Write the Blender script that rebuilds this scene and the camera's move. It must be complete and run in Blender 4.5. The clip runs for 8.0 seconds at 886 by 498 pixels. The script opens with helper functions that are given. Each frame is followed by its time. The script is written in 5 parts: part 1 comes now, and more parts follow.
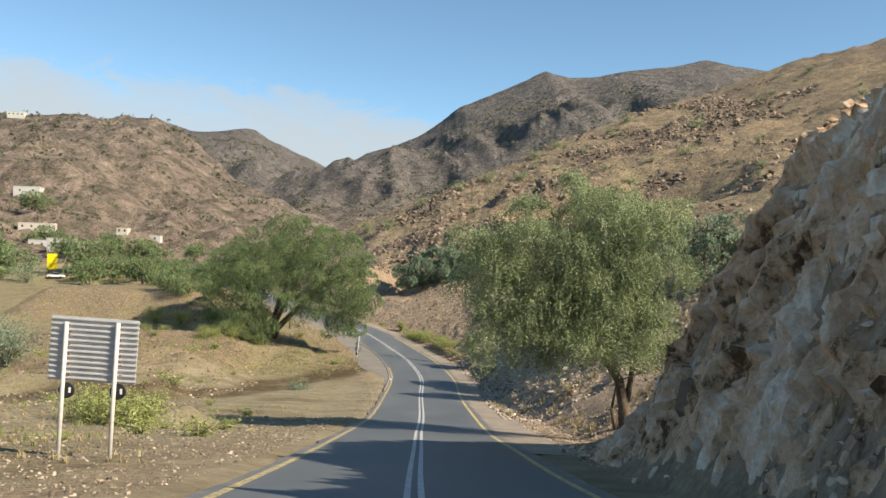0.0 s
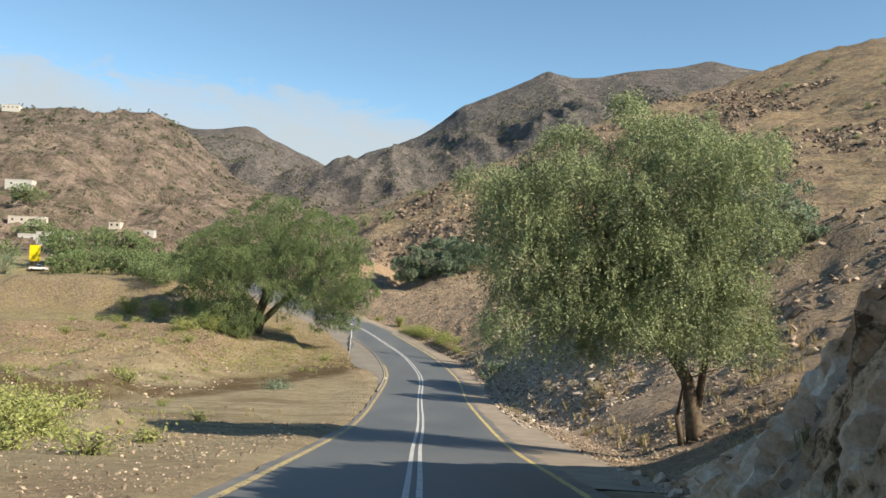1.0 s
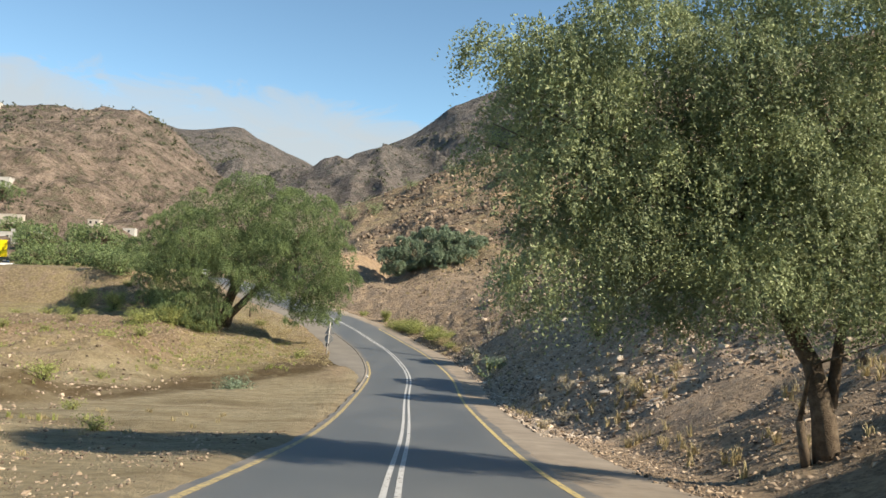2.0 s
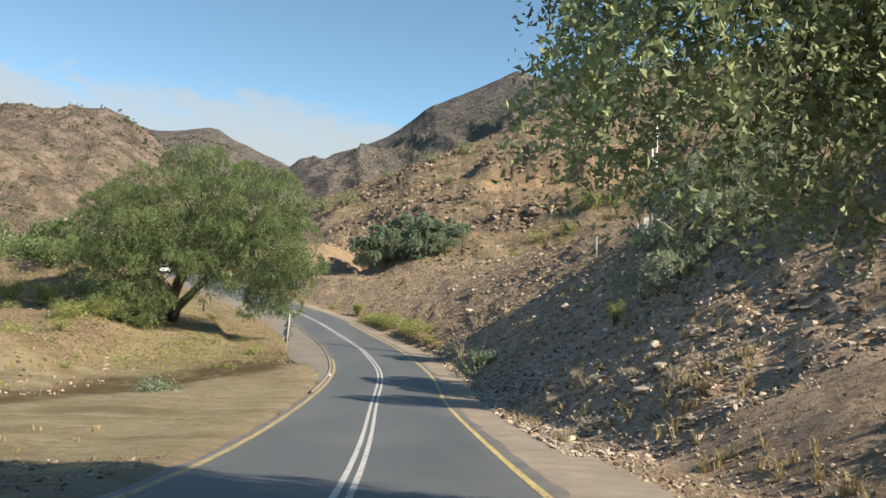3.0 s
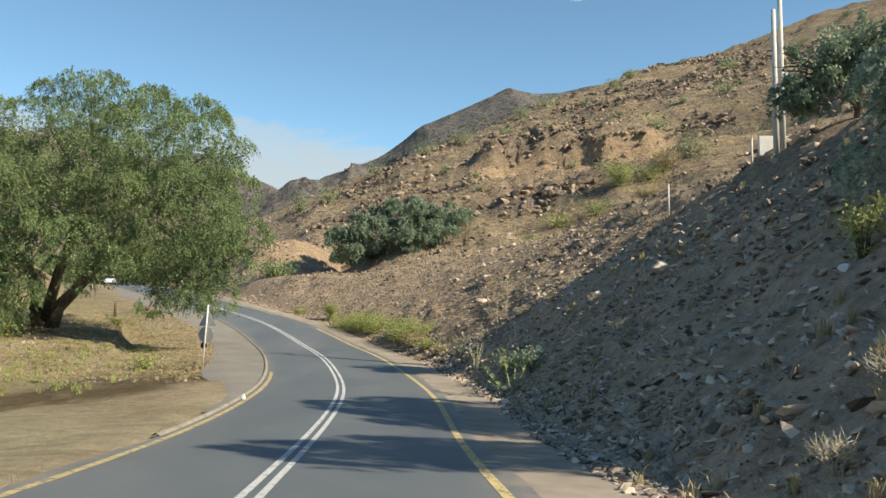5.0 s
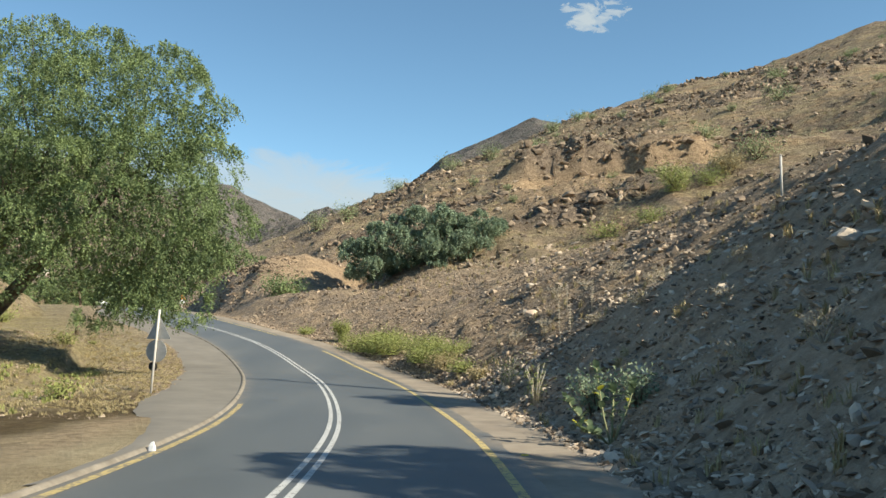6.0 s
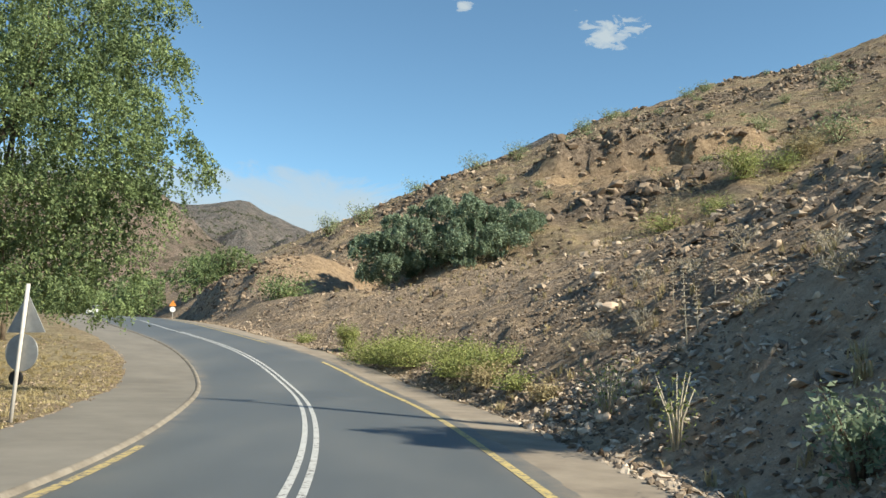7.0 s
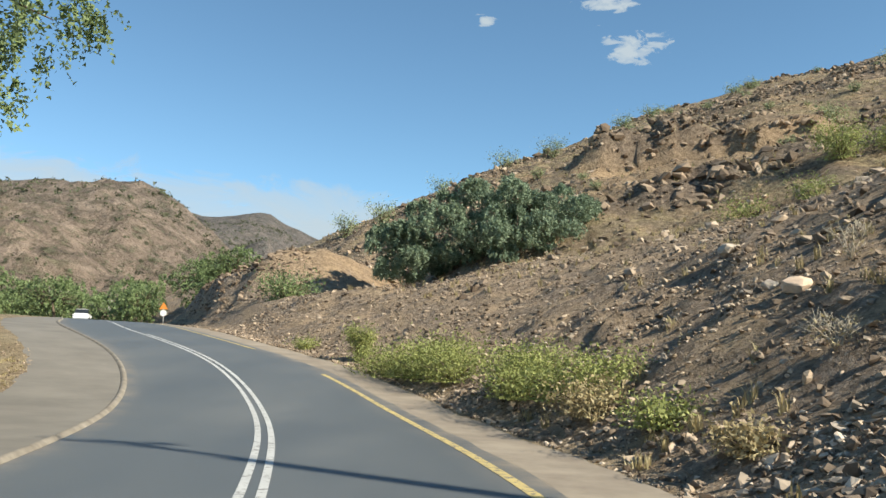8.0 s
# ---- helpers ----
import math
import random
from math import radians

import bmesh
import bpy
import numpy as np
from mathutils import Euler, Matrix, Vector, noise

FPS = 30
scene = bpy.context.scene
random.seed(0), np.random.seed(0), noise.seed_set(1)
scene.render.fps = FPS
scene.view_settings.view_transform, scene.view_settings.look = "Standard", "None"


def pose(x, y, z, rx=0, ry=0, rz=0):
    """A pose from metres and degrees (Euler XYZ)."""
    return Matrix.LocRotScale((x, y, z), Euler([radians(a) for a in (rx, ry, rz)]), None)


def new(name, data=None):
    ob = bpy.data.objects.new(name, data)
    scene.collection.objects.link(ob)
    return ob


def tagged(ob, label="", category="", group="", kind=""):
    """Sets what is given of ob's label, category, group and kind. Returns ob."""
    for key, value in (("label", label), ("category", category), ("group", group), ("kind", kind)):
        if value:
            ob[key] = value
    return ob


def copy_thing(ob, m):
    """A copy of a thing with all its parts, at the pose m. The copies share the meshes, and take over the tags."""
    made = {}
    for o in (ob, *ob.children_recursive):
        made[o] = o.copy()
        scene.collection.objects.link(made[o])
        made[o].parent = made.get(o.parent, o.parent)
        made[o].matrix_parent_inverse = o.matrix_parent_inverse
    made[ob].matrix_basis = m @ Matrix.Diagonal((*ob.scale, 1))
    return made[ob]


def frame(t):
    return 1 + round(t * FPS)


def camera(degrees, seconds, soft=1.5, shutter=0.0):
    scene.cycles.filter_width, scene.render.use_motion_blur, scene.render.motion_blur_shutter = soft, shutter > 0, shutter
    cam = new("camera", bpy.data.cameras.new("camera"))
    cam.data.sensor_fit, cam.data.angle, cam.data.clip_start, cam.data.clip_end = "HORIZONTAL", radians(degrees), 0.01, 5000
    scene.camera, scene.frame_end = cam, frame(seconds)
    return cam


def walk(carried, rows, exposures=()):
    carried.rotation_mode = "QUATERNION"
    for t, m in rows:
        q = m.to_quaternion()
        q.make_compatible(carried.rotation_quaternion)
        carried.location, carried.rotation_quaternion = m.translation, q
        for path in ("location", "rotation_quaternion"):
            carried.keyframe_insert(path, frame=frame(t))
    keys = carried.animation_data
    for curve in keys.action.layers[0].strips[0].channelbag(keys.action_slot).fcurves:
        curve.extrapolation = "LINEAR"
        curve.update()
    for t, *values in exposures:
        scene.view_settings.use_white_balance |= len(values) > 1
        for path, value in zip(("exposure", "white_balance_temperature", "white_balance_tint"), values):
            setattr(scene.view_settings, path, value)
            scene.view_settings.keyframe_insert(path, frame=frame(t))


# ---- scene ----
cam = camera(54.58, 8.0)
ROWS = [
    (0.0, 0.000, 0.000, 15.071, -0.00, 1.00, -1.50),
    (0.5, -0.154, 5.343, 14.240, 0.16, 0.97, -1.81),
    (1.0, -0.224, 10.740, 13.419, 0.02, 1.10, -1.97),
    (1.5, -0.275, 16.246, 12.504, -0.18, 1.21, -2.05),
    (3.0, 0.042, 33.173, 9.871, -2.02, 1.49, -1.39),
    (3.5, 0.346, 39.159, 9.049, -2.55, 1.55, -1.21),
    (4.0, 0.542, 45.467, 8.122, -2.85, 1.68, -0.91),
    (4.5, 0.626, 51.853, 7.308, -2.91, 2.14, -0.17),
    (6.0, 0.378, 71.097, 5.445, -0.74, 5.18, 0.11),
    (6.5, 0.146, 77.657, 5.032, -0.07, 5.85, -0.09),
    (7.0, -0.311, 84.249, 4.738, 0.46, 6.38, -0.05),
    (7.5, -0.833, 90.726, 4.535, 1.01, 6.86, -0.47),
    (8.0, -1.513, 97.136, 4.433, 1.79, 7.38, -0.61),
]
walk(cam, [(t, pose(x, y, z, 90 + pitch, roll, yaw)) for t, x, y, z, yaw, pitch, roll in ROWS], exposures=[(0.0, 0.88, 7150, 10), (3.0, 0.88, 7300, 10), (4.5, 0.88, 7150, 8), (6.5, 0.87, 6950, 4), (8.0, 0.87, 6800, 5)])

# ---- daylight ----
SUN_EL, SUN_AZ = 33.5, 117.0  # degrees above the horizon; clockwise from the way ahead (+y)
world = bpy.data.worlds.new("sky")
scene.world = world
world.use_nodes = True
wn = world.node_tree
sky = wn.nodes.new("ShaderNodeTexSky")
sky.sky_type, sky.sun_disc = "NISHITA", False
sky.sun_elevation, sky.sun_rotation = radians(SUN_EL), radians(SUN_AZ)
sky.air_density, sky.dust_density, sky.ozone_density = 1.0, 0.2, 1.6
sky.altitude = 2800
tint = wn.nodes.new("ShaderNodeMix")
tint.data_type, tint.blend_type = "RGBA", "MULTIPLY"
tint.inputs[0].default_value, tint.inputs[7].default_value = 1.0, (0.73, 0.90, 0.90, 1)
wn.links.new(sky.outputs[0], tint.inputs[6])
wn.links.new(tint.outputs[2], wn.nodes["Background"].inputs[0])
wn.nodes["Background"].inputs[1].default_value = 0.117
sun_data = bpy.data.lights.new("sun", "SUN")
sun_data.energy, sun_data.angle, sun_data.color = 4.5, radians(0.53), (1.0, 0.93, 0.82)
sun = new("sun", sun_data)
toward = Vector((math.sin(radians(SUN_AZ)) * math.cos(radians(SUN_EL)), math.cos(radians(SUN_AZ)) * math.cos(radians(SUN_EL)), math.sin(radians(SUN_EL))))
sun.matrix_world = Matrix.Translation((60, 60, 120)) @ toward.to_track_quat("Z", "Y").to_matrix().to_4x4()


# ---- materials ----
class Mat:
    """A short hand for node materials."""

    def __init__(self, name, rough=0.9, metal=0.0, spec=0.3):
        self.m = bpy.data.materials.new(name)
        self.m.use_nodes = True
        self.t = self.m.node_tree
        self.b = self.t.nodes["Principled BSDF"]
        self.b.inputs["Roughness"].default_value = rough
        self.b.inputs["Metallic"].default_value = metal
        self.b.inputs["Specular IOR Level"].default_value = spec

    def put(self, socket, v):
        if isinstance(v, bpy.types.NodeSocket):
            self.t.links.new(v, socket)
        elif v is not None:
            socket.default_value = (*v, 1) if isinstance(v, tuple) and len(v) == 3 and len(socket.default_value) == 4 else v

    def coord(self, scale=(1, 1, 1), world_space=False):
        out = self.t.nodes.new("ShaderNodeNewGeometry").outputs["Position"] if world_space else self.t.nodes.new("ShaderNodeTexCoord").outputs["Object"]
        n = self.t.nodes.new("ShaderNodeMapping")
        self.put(n.inputs["Vector"], out)
        n.inputs["Scale"].default_value = scale
        return n.outputs[0]

    def noise(self, scale, detail=4.0, rough=0.55, vec=None, distort=0.0):
        n = self.t.nodes.new("ShaderNodeTexNoise")
        n.inputs["Scale"].default_value, n.inputs["Detail"].default_value = scale, detail
        n.inputs["Roughness"].default_value, n.inputs["Distortion"].default_value = rough, distort
        self.put(n.inputs["Vector"], vec if vec is not None else self.coord())
        return n.outputs["Fac"]

    def cells(self, scale, vec=None, out="Distance", feature="F1"):
        n = self.t.nodes.new("ShaderNodeTexVoronoi")
        n.feature = feature
        n.inputs["Scale"].default_value = scale
        self.put(n.inputs["Vector"], vec if vec is not None else self.coord())
        return n.outputs[out]

    def ramp(self, fac, *stops):
        n = self.t.nodes.new("ShaderNodeValToRGB")
        e = n.color_ramp.elements
        for k, (at, col) in enumerate(stops):
            el = e[k] if k < 2 else e.new(at)
            el.position = at
            el.color = (*col, 1) if isinstance(col, tuple) else (col, col, col, 1)
        self.put(n.inputs[0], fac)
        return n.outputs[0]

    def mix(self, fac, a, b, mode="MIX"):
        n = self.t.nodes.new("ShaderNodeMix")
        n.data_type, n.blend_type = "RGBA", mode
        self.put(n.inputs[0], fac)
        self.put(n.inputs[6], a)
        self.put(n.inputs[7], b)
        return n.outputs[2]

    def math(self, op, a, b=0.0):
        n = self.t.nodes.new("ShaderNodeMath")
        n.operation = op
        self.put(n.inputs[0], a)
        self.put(n.inputs[1], b)
        return n.outputs[0]

    def attr(self, name):
        n = self.t.nodes.new("ShaderNodeAttribute")
        n.attribute_name = name
        return n.outputs["Fac"]

    def rand(self):
        return self.t.nodes.new("ShaderNodeObjectInfo").outputs["Random"]

    def island(self):
        return self.t.nodes.new("ShaderNodeNewGeometry").outputs["Random Per Island"]

    def bump(self, height, strength=0.5, dist=0.02):
        n = self.t.nodes.new("ShaderNodeBump")
        n.inputs["Strength"].default_value, n.inputs["Distance"].default_value = strength, dist
        self.put(n.inputs["Height"], height)
        self.put(self.b.inputs["Normal"], n.outputs[0])
        return self

    def color(self, v):
        self.put(self.b.inputs["Base Color"], v)
        return self

    def rough(self, v):
        self.put(self.b.inputs["Roughness"], v)
        return self

    def leafy(self, amount=0.35, tint=None):
        """Light that passes through thin leaves."""
        tr = self.t.nodes.new("ShaderNodeBsdfTranslucent")
        mixer = self.t.nodes.new("ShaderNodeMixShader")
        mixer.inputs[0].default_value = amount
        self.put(tr.inputs[0], tint)
        self.t.links.new(self.b.outputs[0], mixer.inputs[1])
        self.t.links.new(tr.outputs[0], mixer.inputs[2])
        self.t.links.new(mixer.outputs[0], self.t.nodes["Material Output"].inputs[0])
        return self


def ground_material():
    m = Mat("earth_and_gravel", 0.95, 0, 0.15)
    c = m.coord()
    big, mid, fine, grit = m.noise(0.06, 5, 0.6, c), m.noise(0.5, 6, 0.65, c), m.noise(5, 5, 0.7, c), m.noise(30, 3, 0.6, c)
    sand = m.ramp(mid, (0.25, (0.26, 0.21, 0.125)), (0.5, (0.36, 0.30, 0.19)), (0.78, (0.44, 0.38, 0.25)))
    wet = m.ramp(m.noise(1.0, 5, 0.6, m.coord((0.07, 0.42, 0.3)), 0.7), (0.50, 1.0), (0.58, 0.0))
    sand = m.mix(0.6, sand, m.ramp(m.noise(2.2, 9, 0.82, c), (0.40, 0.5), (0.56, 1.0)), "MULTIPLY")
    sand = m.mix(m.math("MULTIPLY", m.math("SUBTRACT", 1.0, wet), 0.3), sand, (0.17, 0.125, 0.065))
    earth = m.ramp(mid, (0.25, (0.235, 0.17, 0.112)), (0.5, (0.40, 0.29, 0.185)), (0.75, (0.53, 0.40, 0.265)))
    rock = m.ramp(fine, (0.25, (0.15, 0.112, 0.085)), (0.5, (0.36, 0.28, 0.21)), (0.75, (0.56, 0.46, 0.36)))
    straw = m.ramp(fine, (0.2, (0.23, 0.19, 0.085)), (0.7, (0.44, 0.37, 0.18)))
    ledge = m.ramp(m.noise(0.3, 9, 0.78, m.coord((0.6, 0.6, 2.2)), 0.8), (0.49, 0.0), (0.55, 1.0))
    dark_rock = m.ramp(m.noise(1.6, 6, 0.7, c), (0.3, (0.07, 0.052, 0.04)), (0.55, (0.24, 0.185, 0.14)), (0.75, (0.42, 0.335, 0.255)))
    far_rock = m.ramp(m.noise(0.05, 10, 0.75, c), (0.32, (0.16, 0.125, 0.10)), (0.5, (0.37, 0.28, 0.215)), (0.7, (0.56, 0.43, 0.33)))
    bank = m.ramp(m.noise(0.9, 7, 0.7, m.coord((1, 1, 2.5))), (0.3, (0.22, 0.145, 0.09)), (0.55, (0.46, 0.325, 0.20)), (0.75, (0.60, 0.45, 0.295)))
    red_gravel = m.ramp(fine, (0.28, (0.12, 0.078, 0.05)), (0.5, (0.30, 0.21, 0.138)), (0.72, (0.47, 0.36, 0.25)))
    face = m.ramp(m.noise(1.5, 8, 0.72, m.coord((1.0, 0.7, 0.4)), 0.6), (0.34, (0.13, 0.085, 0.058)), (0.47, (0.48, 0.335, 0.225)), (0.62, (0.66, 0.48, 0.345)), (0.76, (0.78, 0.66, 0.56)))
    scrub = m.ramp(m.noise(0.11, 6, 0.75, c), (0.5, 0.0), (0.6, 1.0))
    earth = m.mix(m.attr("pale"), earth, m.ramp(m.noise(0.35, 6, 0.65, c), (0.3, (0.18, 0.135, 0.075)), (0.5, (0.315, 0.255, 0.15)), (0.7, (0.405, 0.345, 0.22))))
    col = m.mix(m.attr("rocky"), earth, m.mix(m.ramp(mid, (0.4, 0.0), (0.65, 1.0)), rock, earth))
    col = m.mix(m.math("MULTIPLY", m.attr("dry"), m.ramp(m.noise(0.75, 9, 0.78, c), (0.44, 0.0), (0.56, 1.0))), col, straw)
    streak = m.ramp(m.noise(0.5, 6, 0.7, m.coord((0.35, 1.0, 1.0))), (0.42, 0.0), (0.55, 1.0))
    lit = m.mix(streak, m.ramp(m.noise(0.8, 8, 0.75, c), (0.3, (0.20, 0.145, 0.095)), (0.5, (0.43, 0.30, 0.18)), (0.7, (0.60, 0.45, 0.29))), m.ramp(fine, (0.2, (0.25, 0.19, 0.11)), (0.7, (0.52, 0.42, 0.26))))
    lit = m.mix(0.85, lit, m.ramp(m.noise(1.3, 10, 0.82, m.coord((1, 1, 1.8)), 0.4), (0.42, 0.36), (0.53, 1.0)), "MULTIPLY")
    col = m.mix(m.attr("hilly"), col, lit)
    col = m.mix(m.math("MULTIPLY", m.attr("hilly"), m.math("MULTIPLY", ledge, 0.8)), col, dark_rock)
    # Shaded cut slope: stony ground painted paler to lift its shade.
    col = m.mix(m.attr("scree_lift"), col, m.ramp(m.noise(1.1, 8, 0.75, c), (0.3, (0.25, 0.18, 0.12)), (0.5, (0.57, 0.42, 0.295)), (0.7, (0.73, 0.57, 0.42))))
    col = m.mix(m.attr("crag"), col, dark_rock)
    col = m.mix(m.attr("bank"), col, bank)
    col = m.mix(m.attr("red"), col, red_gravel)
    col = m.mix(m.attr("face"), col, face)
    col = m.mix(m.attr("sandy"), col, sand)
    col = m.mix(m.math("MULTIPLY", m.attr("wet"), m.ramp(m.noise(0.9, 5, 0.65, m.coord((0.6, 0.3, 1))), (0.36, 0.45), (0.54, 1.0))), col, (0.125, 0.09, 0.048))
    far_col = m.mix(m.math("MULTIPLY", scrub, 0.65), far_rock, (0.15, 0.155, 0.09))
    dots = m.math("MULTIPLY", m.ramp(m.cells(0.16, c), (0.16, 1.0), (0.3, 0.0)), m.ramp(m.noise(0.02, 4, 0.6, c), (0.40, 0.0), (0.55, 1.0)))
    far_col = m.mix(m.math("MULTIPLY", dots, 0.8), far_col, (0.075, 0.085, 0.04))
    # Aerial haze painted into the mountains' colour, stronger with distance.
    far_col = m.mix(m.attr("haze_tint"), far_col, (0.165, 0.172, 0.18))
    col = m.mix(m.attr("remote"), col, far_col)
    speck = m.mix(m.attr("remote"), m.ramp(m.noise(3.5, 5, 0.8, c), (0.40, 0.42), (0.56, 1.0)), m.ramp(m.noise(0.22, 7, 0.85, c), (0.40, 0.45), (0.58, 1.0)))
    # Fewer dark specks on the slope and rock face, lifting their shade.
    bare = m.math("SUBTRACT", 1.0, m.math("MAXIMUM", m.attr("sandy"), m.math("MULTIPLY", m.math("MAXIMUM", m.attr("scree_lift"), m.attr("face")), 0.75)))
    col = m.mix(m.math("MULTIPLY", bare, 0.7), col, speck, "MULTIPLY")
    col = m.mix(0.4, col, m.ramp(grit, (0.3, 0.55), (0.65, 1.0)), "MULTIPLY")
    col = m.mix(m.math("MULTIPLY", big, 0.3), col, (0.5, 0.5, 0.5), "OVERLAY")
    m.color(col)
    h = m.math("ADD", m.math("MULTIPLY", fine, 0.5), m.math("ADD", mid, m.math("MULTIPLY", grit, 0.35)))
    h = m.math("ADD", h, m.math("MULTIPLY", m.attr("rocky"), m.math("MULTIPLY", m.noise(2.2, 6, 0.75, c), 1.6)))
    m.bump(h, 0.9, 0.2)
    wide = m.math("MULTIPLY", m.math("ADD", m.noise(0.035, 8, 0.65, c), m.math("MULTIPLY", scrub, 0.08)), m.attr("remote"))
    n = m.t.nodes.new("ShaderNodeBump")
    n.inputs["Strength"].default_value, n.inputs["Distance"].default_value = 1.0, 22.0
    m.put(n.inputs["Height"], wide)
    old = m.b.inputs["Normal"].links[0].from_node
    m.put(old.inputs["Normal"], n.outputs[0])
    return m.m


def asphalt_material():
    m = Mat("worn_asphalt", 0.62, 0, 0.4)
    c = m.coord()
    stain = m.noise(0.35, 6, 0.6, m.coord((1, 0.35, 1)))
    grain = m.noise(60, 3, 0.6, c)
    col = m.ramp(stain, (0.3, (0.096, 0.106, 0.111)), (0.55, (0.121, 0.131, 0.135)), (0.8, (0.155, 0.162, 0.162)))
    dust = m.math("MULTIPLY", m.attr("dusty"), m.ramp(m.noise(0.8, 6, 0.7, c), (0.35, 0.0), (0.7, 1.0)))
    col = m.mix(dust, col, (0.32, 0.26, 0.19))
    col = m.mix(0.4, col, m.ramp(grain, (0.3, 0.6), (0.7, 1.0)), "MULTIPLY")
    m.color(col).rough(m.ramp(stain, (0.3, 0.55), (0.8, 0.72)))
    return m.bump(grain, 0.3, 0.004).m


def paint_material(name, col, worn):
    m = Mat(name, 0.7, 0, 0.3)
    c = m.coord()
    wear = m.ramp(m.noise(7, 6, 0.75, c), (0.30 + worn, 0.0), (0.40 + worn, 1.0))
    m.color(m.mix(wear, (0.16, 0.15, 0.14), m.mix(m.noise(1.2, 4, 0.6, c), col, tuple(v * 0.75 for v in col))))
    return m.bump(m.noise(80, 2, 0.5, c), 0.2, 0.003).m


def plain_material(name, a, b, scale=3.0, rough=0.8, metal=0.0, bump=0.2, depth=0.01):
    m = Mat(name, rough, metal)
    n = m.noise(scale, 5, 0.65)
    m.color(m.ramp(n, (0.3, a), (0.7, b)))
    return m.bump(m.noise(scale * 6, 4, 0.6), bump, depth).m


def leaf_material(name, dark, light, through_amount=0.27):
    m = Mat(name, 0.6, 0, 0.3)
    col = m.ramp(m.noise(0.55, 5, 0.65), (0.38, tuple(p * 0.65 + q * 0.35 for p, q in zip(dark, light))), (0.62, light))
    col = m.mix(m.ramp(m.island(), (0.0, 0.6), (0.6, 0.1), (1.0, 0.0)), col, dark)
    m.color(col)
    return m.leafy(through_amount, col).m


def stone_material(name, dark, light, single=False):
    m = Mat(name, 0.9, 0, 0.2)
    base = m.ramp(m.rand() if single else m.island(), (0.0, dark), (0.55, tuple(p * 0.54 + q * 0.46 for p, q in zip(dark, light))), (1.0, light))
    vein = m.noise(6, 6, 0.7)
    m.color(m.mix(0.7, base, m.ramp(vein, (0.3, 0.68), (0.7, 1.0)), "MULTIPLY"))
    return m.bump(vein, 0.6, 0.03).m


EARTH = ground_material()
ASPHALT = asphalt_material()
WHITE_LINE = paint_material("white_road_paint", (0.58, 0.58, 0.56), 0.07)
YELLOW_LINE = paint_material("yellow_road_paint", (0.62, 0.485, 0.20), 0.10)
FADED_LINE = paint_material("faded_yellow_road_paint", (0.55, 0.425, 0.19), 0.12)
CONCRETE = plain_material("dusty_concrete", (0.172, 0.155, 0.132), (0.24, 0.217, 0.184), 0.5, 0.9, 0, 0.3)
BARK = plain_material("rough_bark", (0.07, 0.05, 0.035), (0.22, 0.17, 0.12), 5, 0.95, 0, 0.9, 0.04)
LEAF_TREE = leaf_material("feathery_green_leaves", (0.04, 0.068, 0.034), (0.295, 0.375, 0.155), 0.22)
LEAF_TREE_PALE = leaf_material("pale_green_leaves", (0.065, 0.092, 0.046), (0.47, 0.525, 0.27), 0.24)
LEAF_BLUE = leaf_material("blue_green_leaves", (0.075, 0.112, 0.066), (0.34, 0.42, 0.28), 0.28)
LEAF_SCRUB = leaf_material("dark_olive_scrub", (0.055, 0.062, 0.035), (0.15, 0.155, 0.085), 0.2)
LEAF_YELLOW = leaf_material("yellow_green_weeds", (0.15, 0.18, 0.05), (0.47, 0.49, 0.18))
LEAF_STRAW = leaf_material("dry_straw_grass", (0.24, 0.18, 0.085), (0.52, 0.44, 0.25), 0.2)
STONE = stone_material("brown_rubble", (0.12, 0.088, 0.065), (0.58, 0.455, 0.335))
STONE_DARK = stone_material("dark_cut_rock", (0.10, 0.072, 0.052), (0.44, 0.33, 0.235))
LEAF_GREY = leaf_material("grey_green_leaves", (0.17, 0.21, 0.14), (0.52, 0.58, 0.44), 0.42)
TWIG = plain_material("bleached_dry_twigs", (0.34, 0.29, 0.22), (0.52, 0.46, 0.36), 6, 0.9)
# The bank's grey stone, coloured extra pale to brighten the slope's shade.
STONE_GREY_LIFTED = stone_material("grey_rubble_lifted", (0.12, 0.09, 0.066), (0.74, 0.61, 0.48))

# ---- the lie of the land ----
KNOTS = np.array([-10, 0, 10, 20, 30, 40, 50, 60, 70, 80, 90, 100, 110, 120, 130, 140, 155, 170, 190, 210.0])
ROAD_X = np.array([0.57, 0.27, -0.03, -0.3, -0.49, -0.7, -0.81, -1.01, -1.29, -1.49, -1.71, -2.65, -4.36, -6.98, -11.39, -17.9, -25.4, -32.6, -42.0, -51.0])
ROAD_Z = np.array([15.0, 13.39, 11.85, 10.21, 8.69, 7.2, 5.87, 4.81, 3.91, 3.21, 2.89, 2.75, 2.91, 3.23, 4.4, 5.65, 6.7, 7.5, 8.2, 8.0])
HALF, BANK = 3.3, math.tan(radians(2.0))


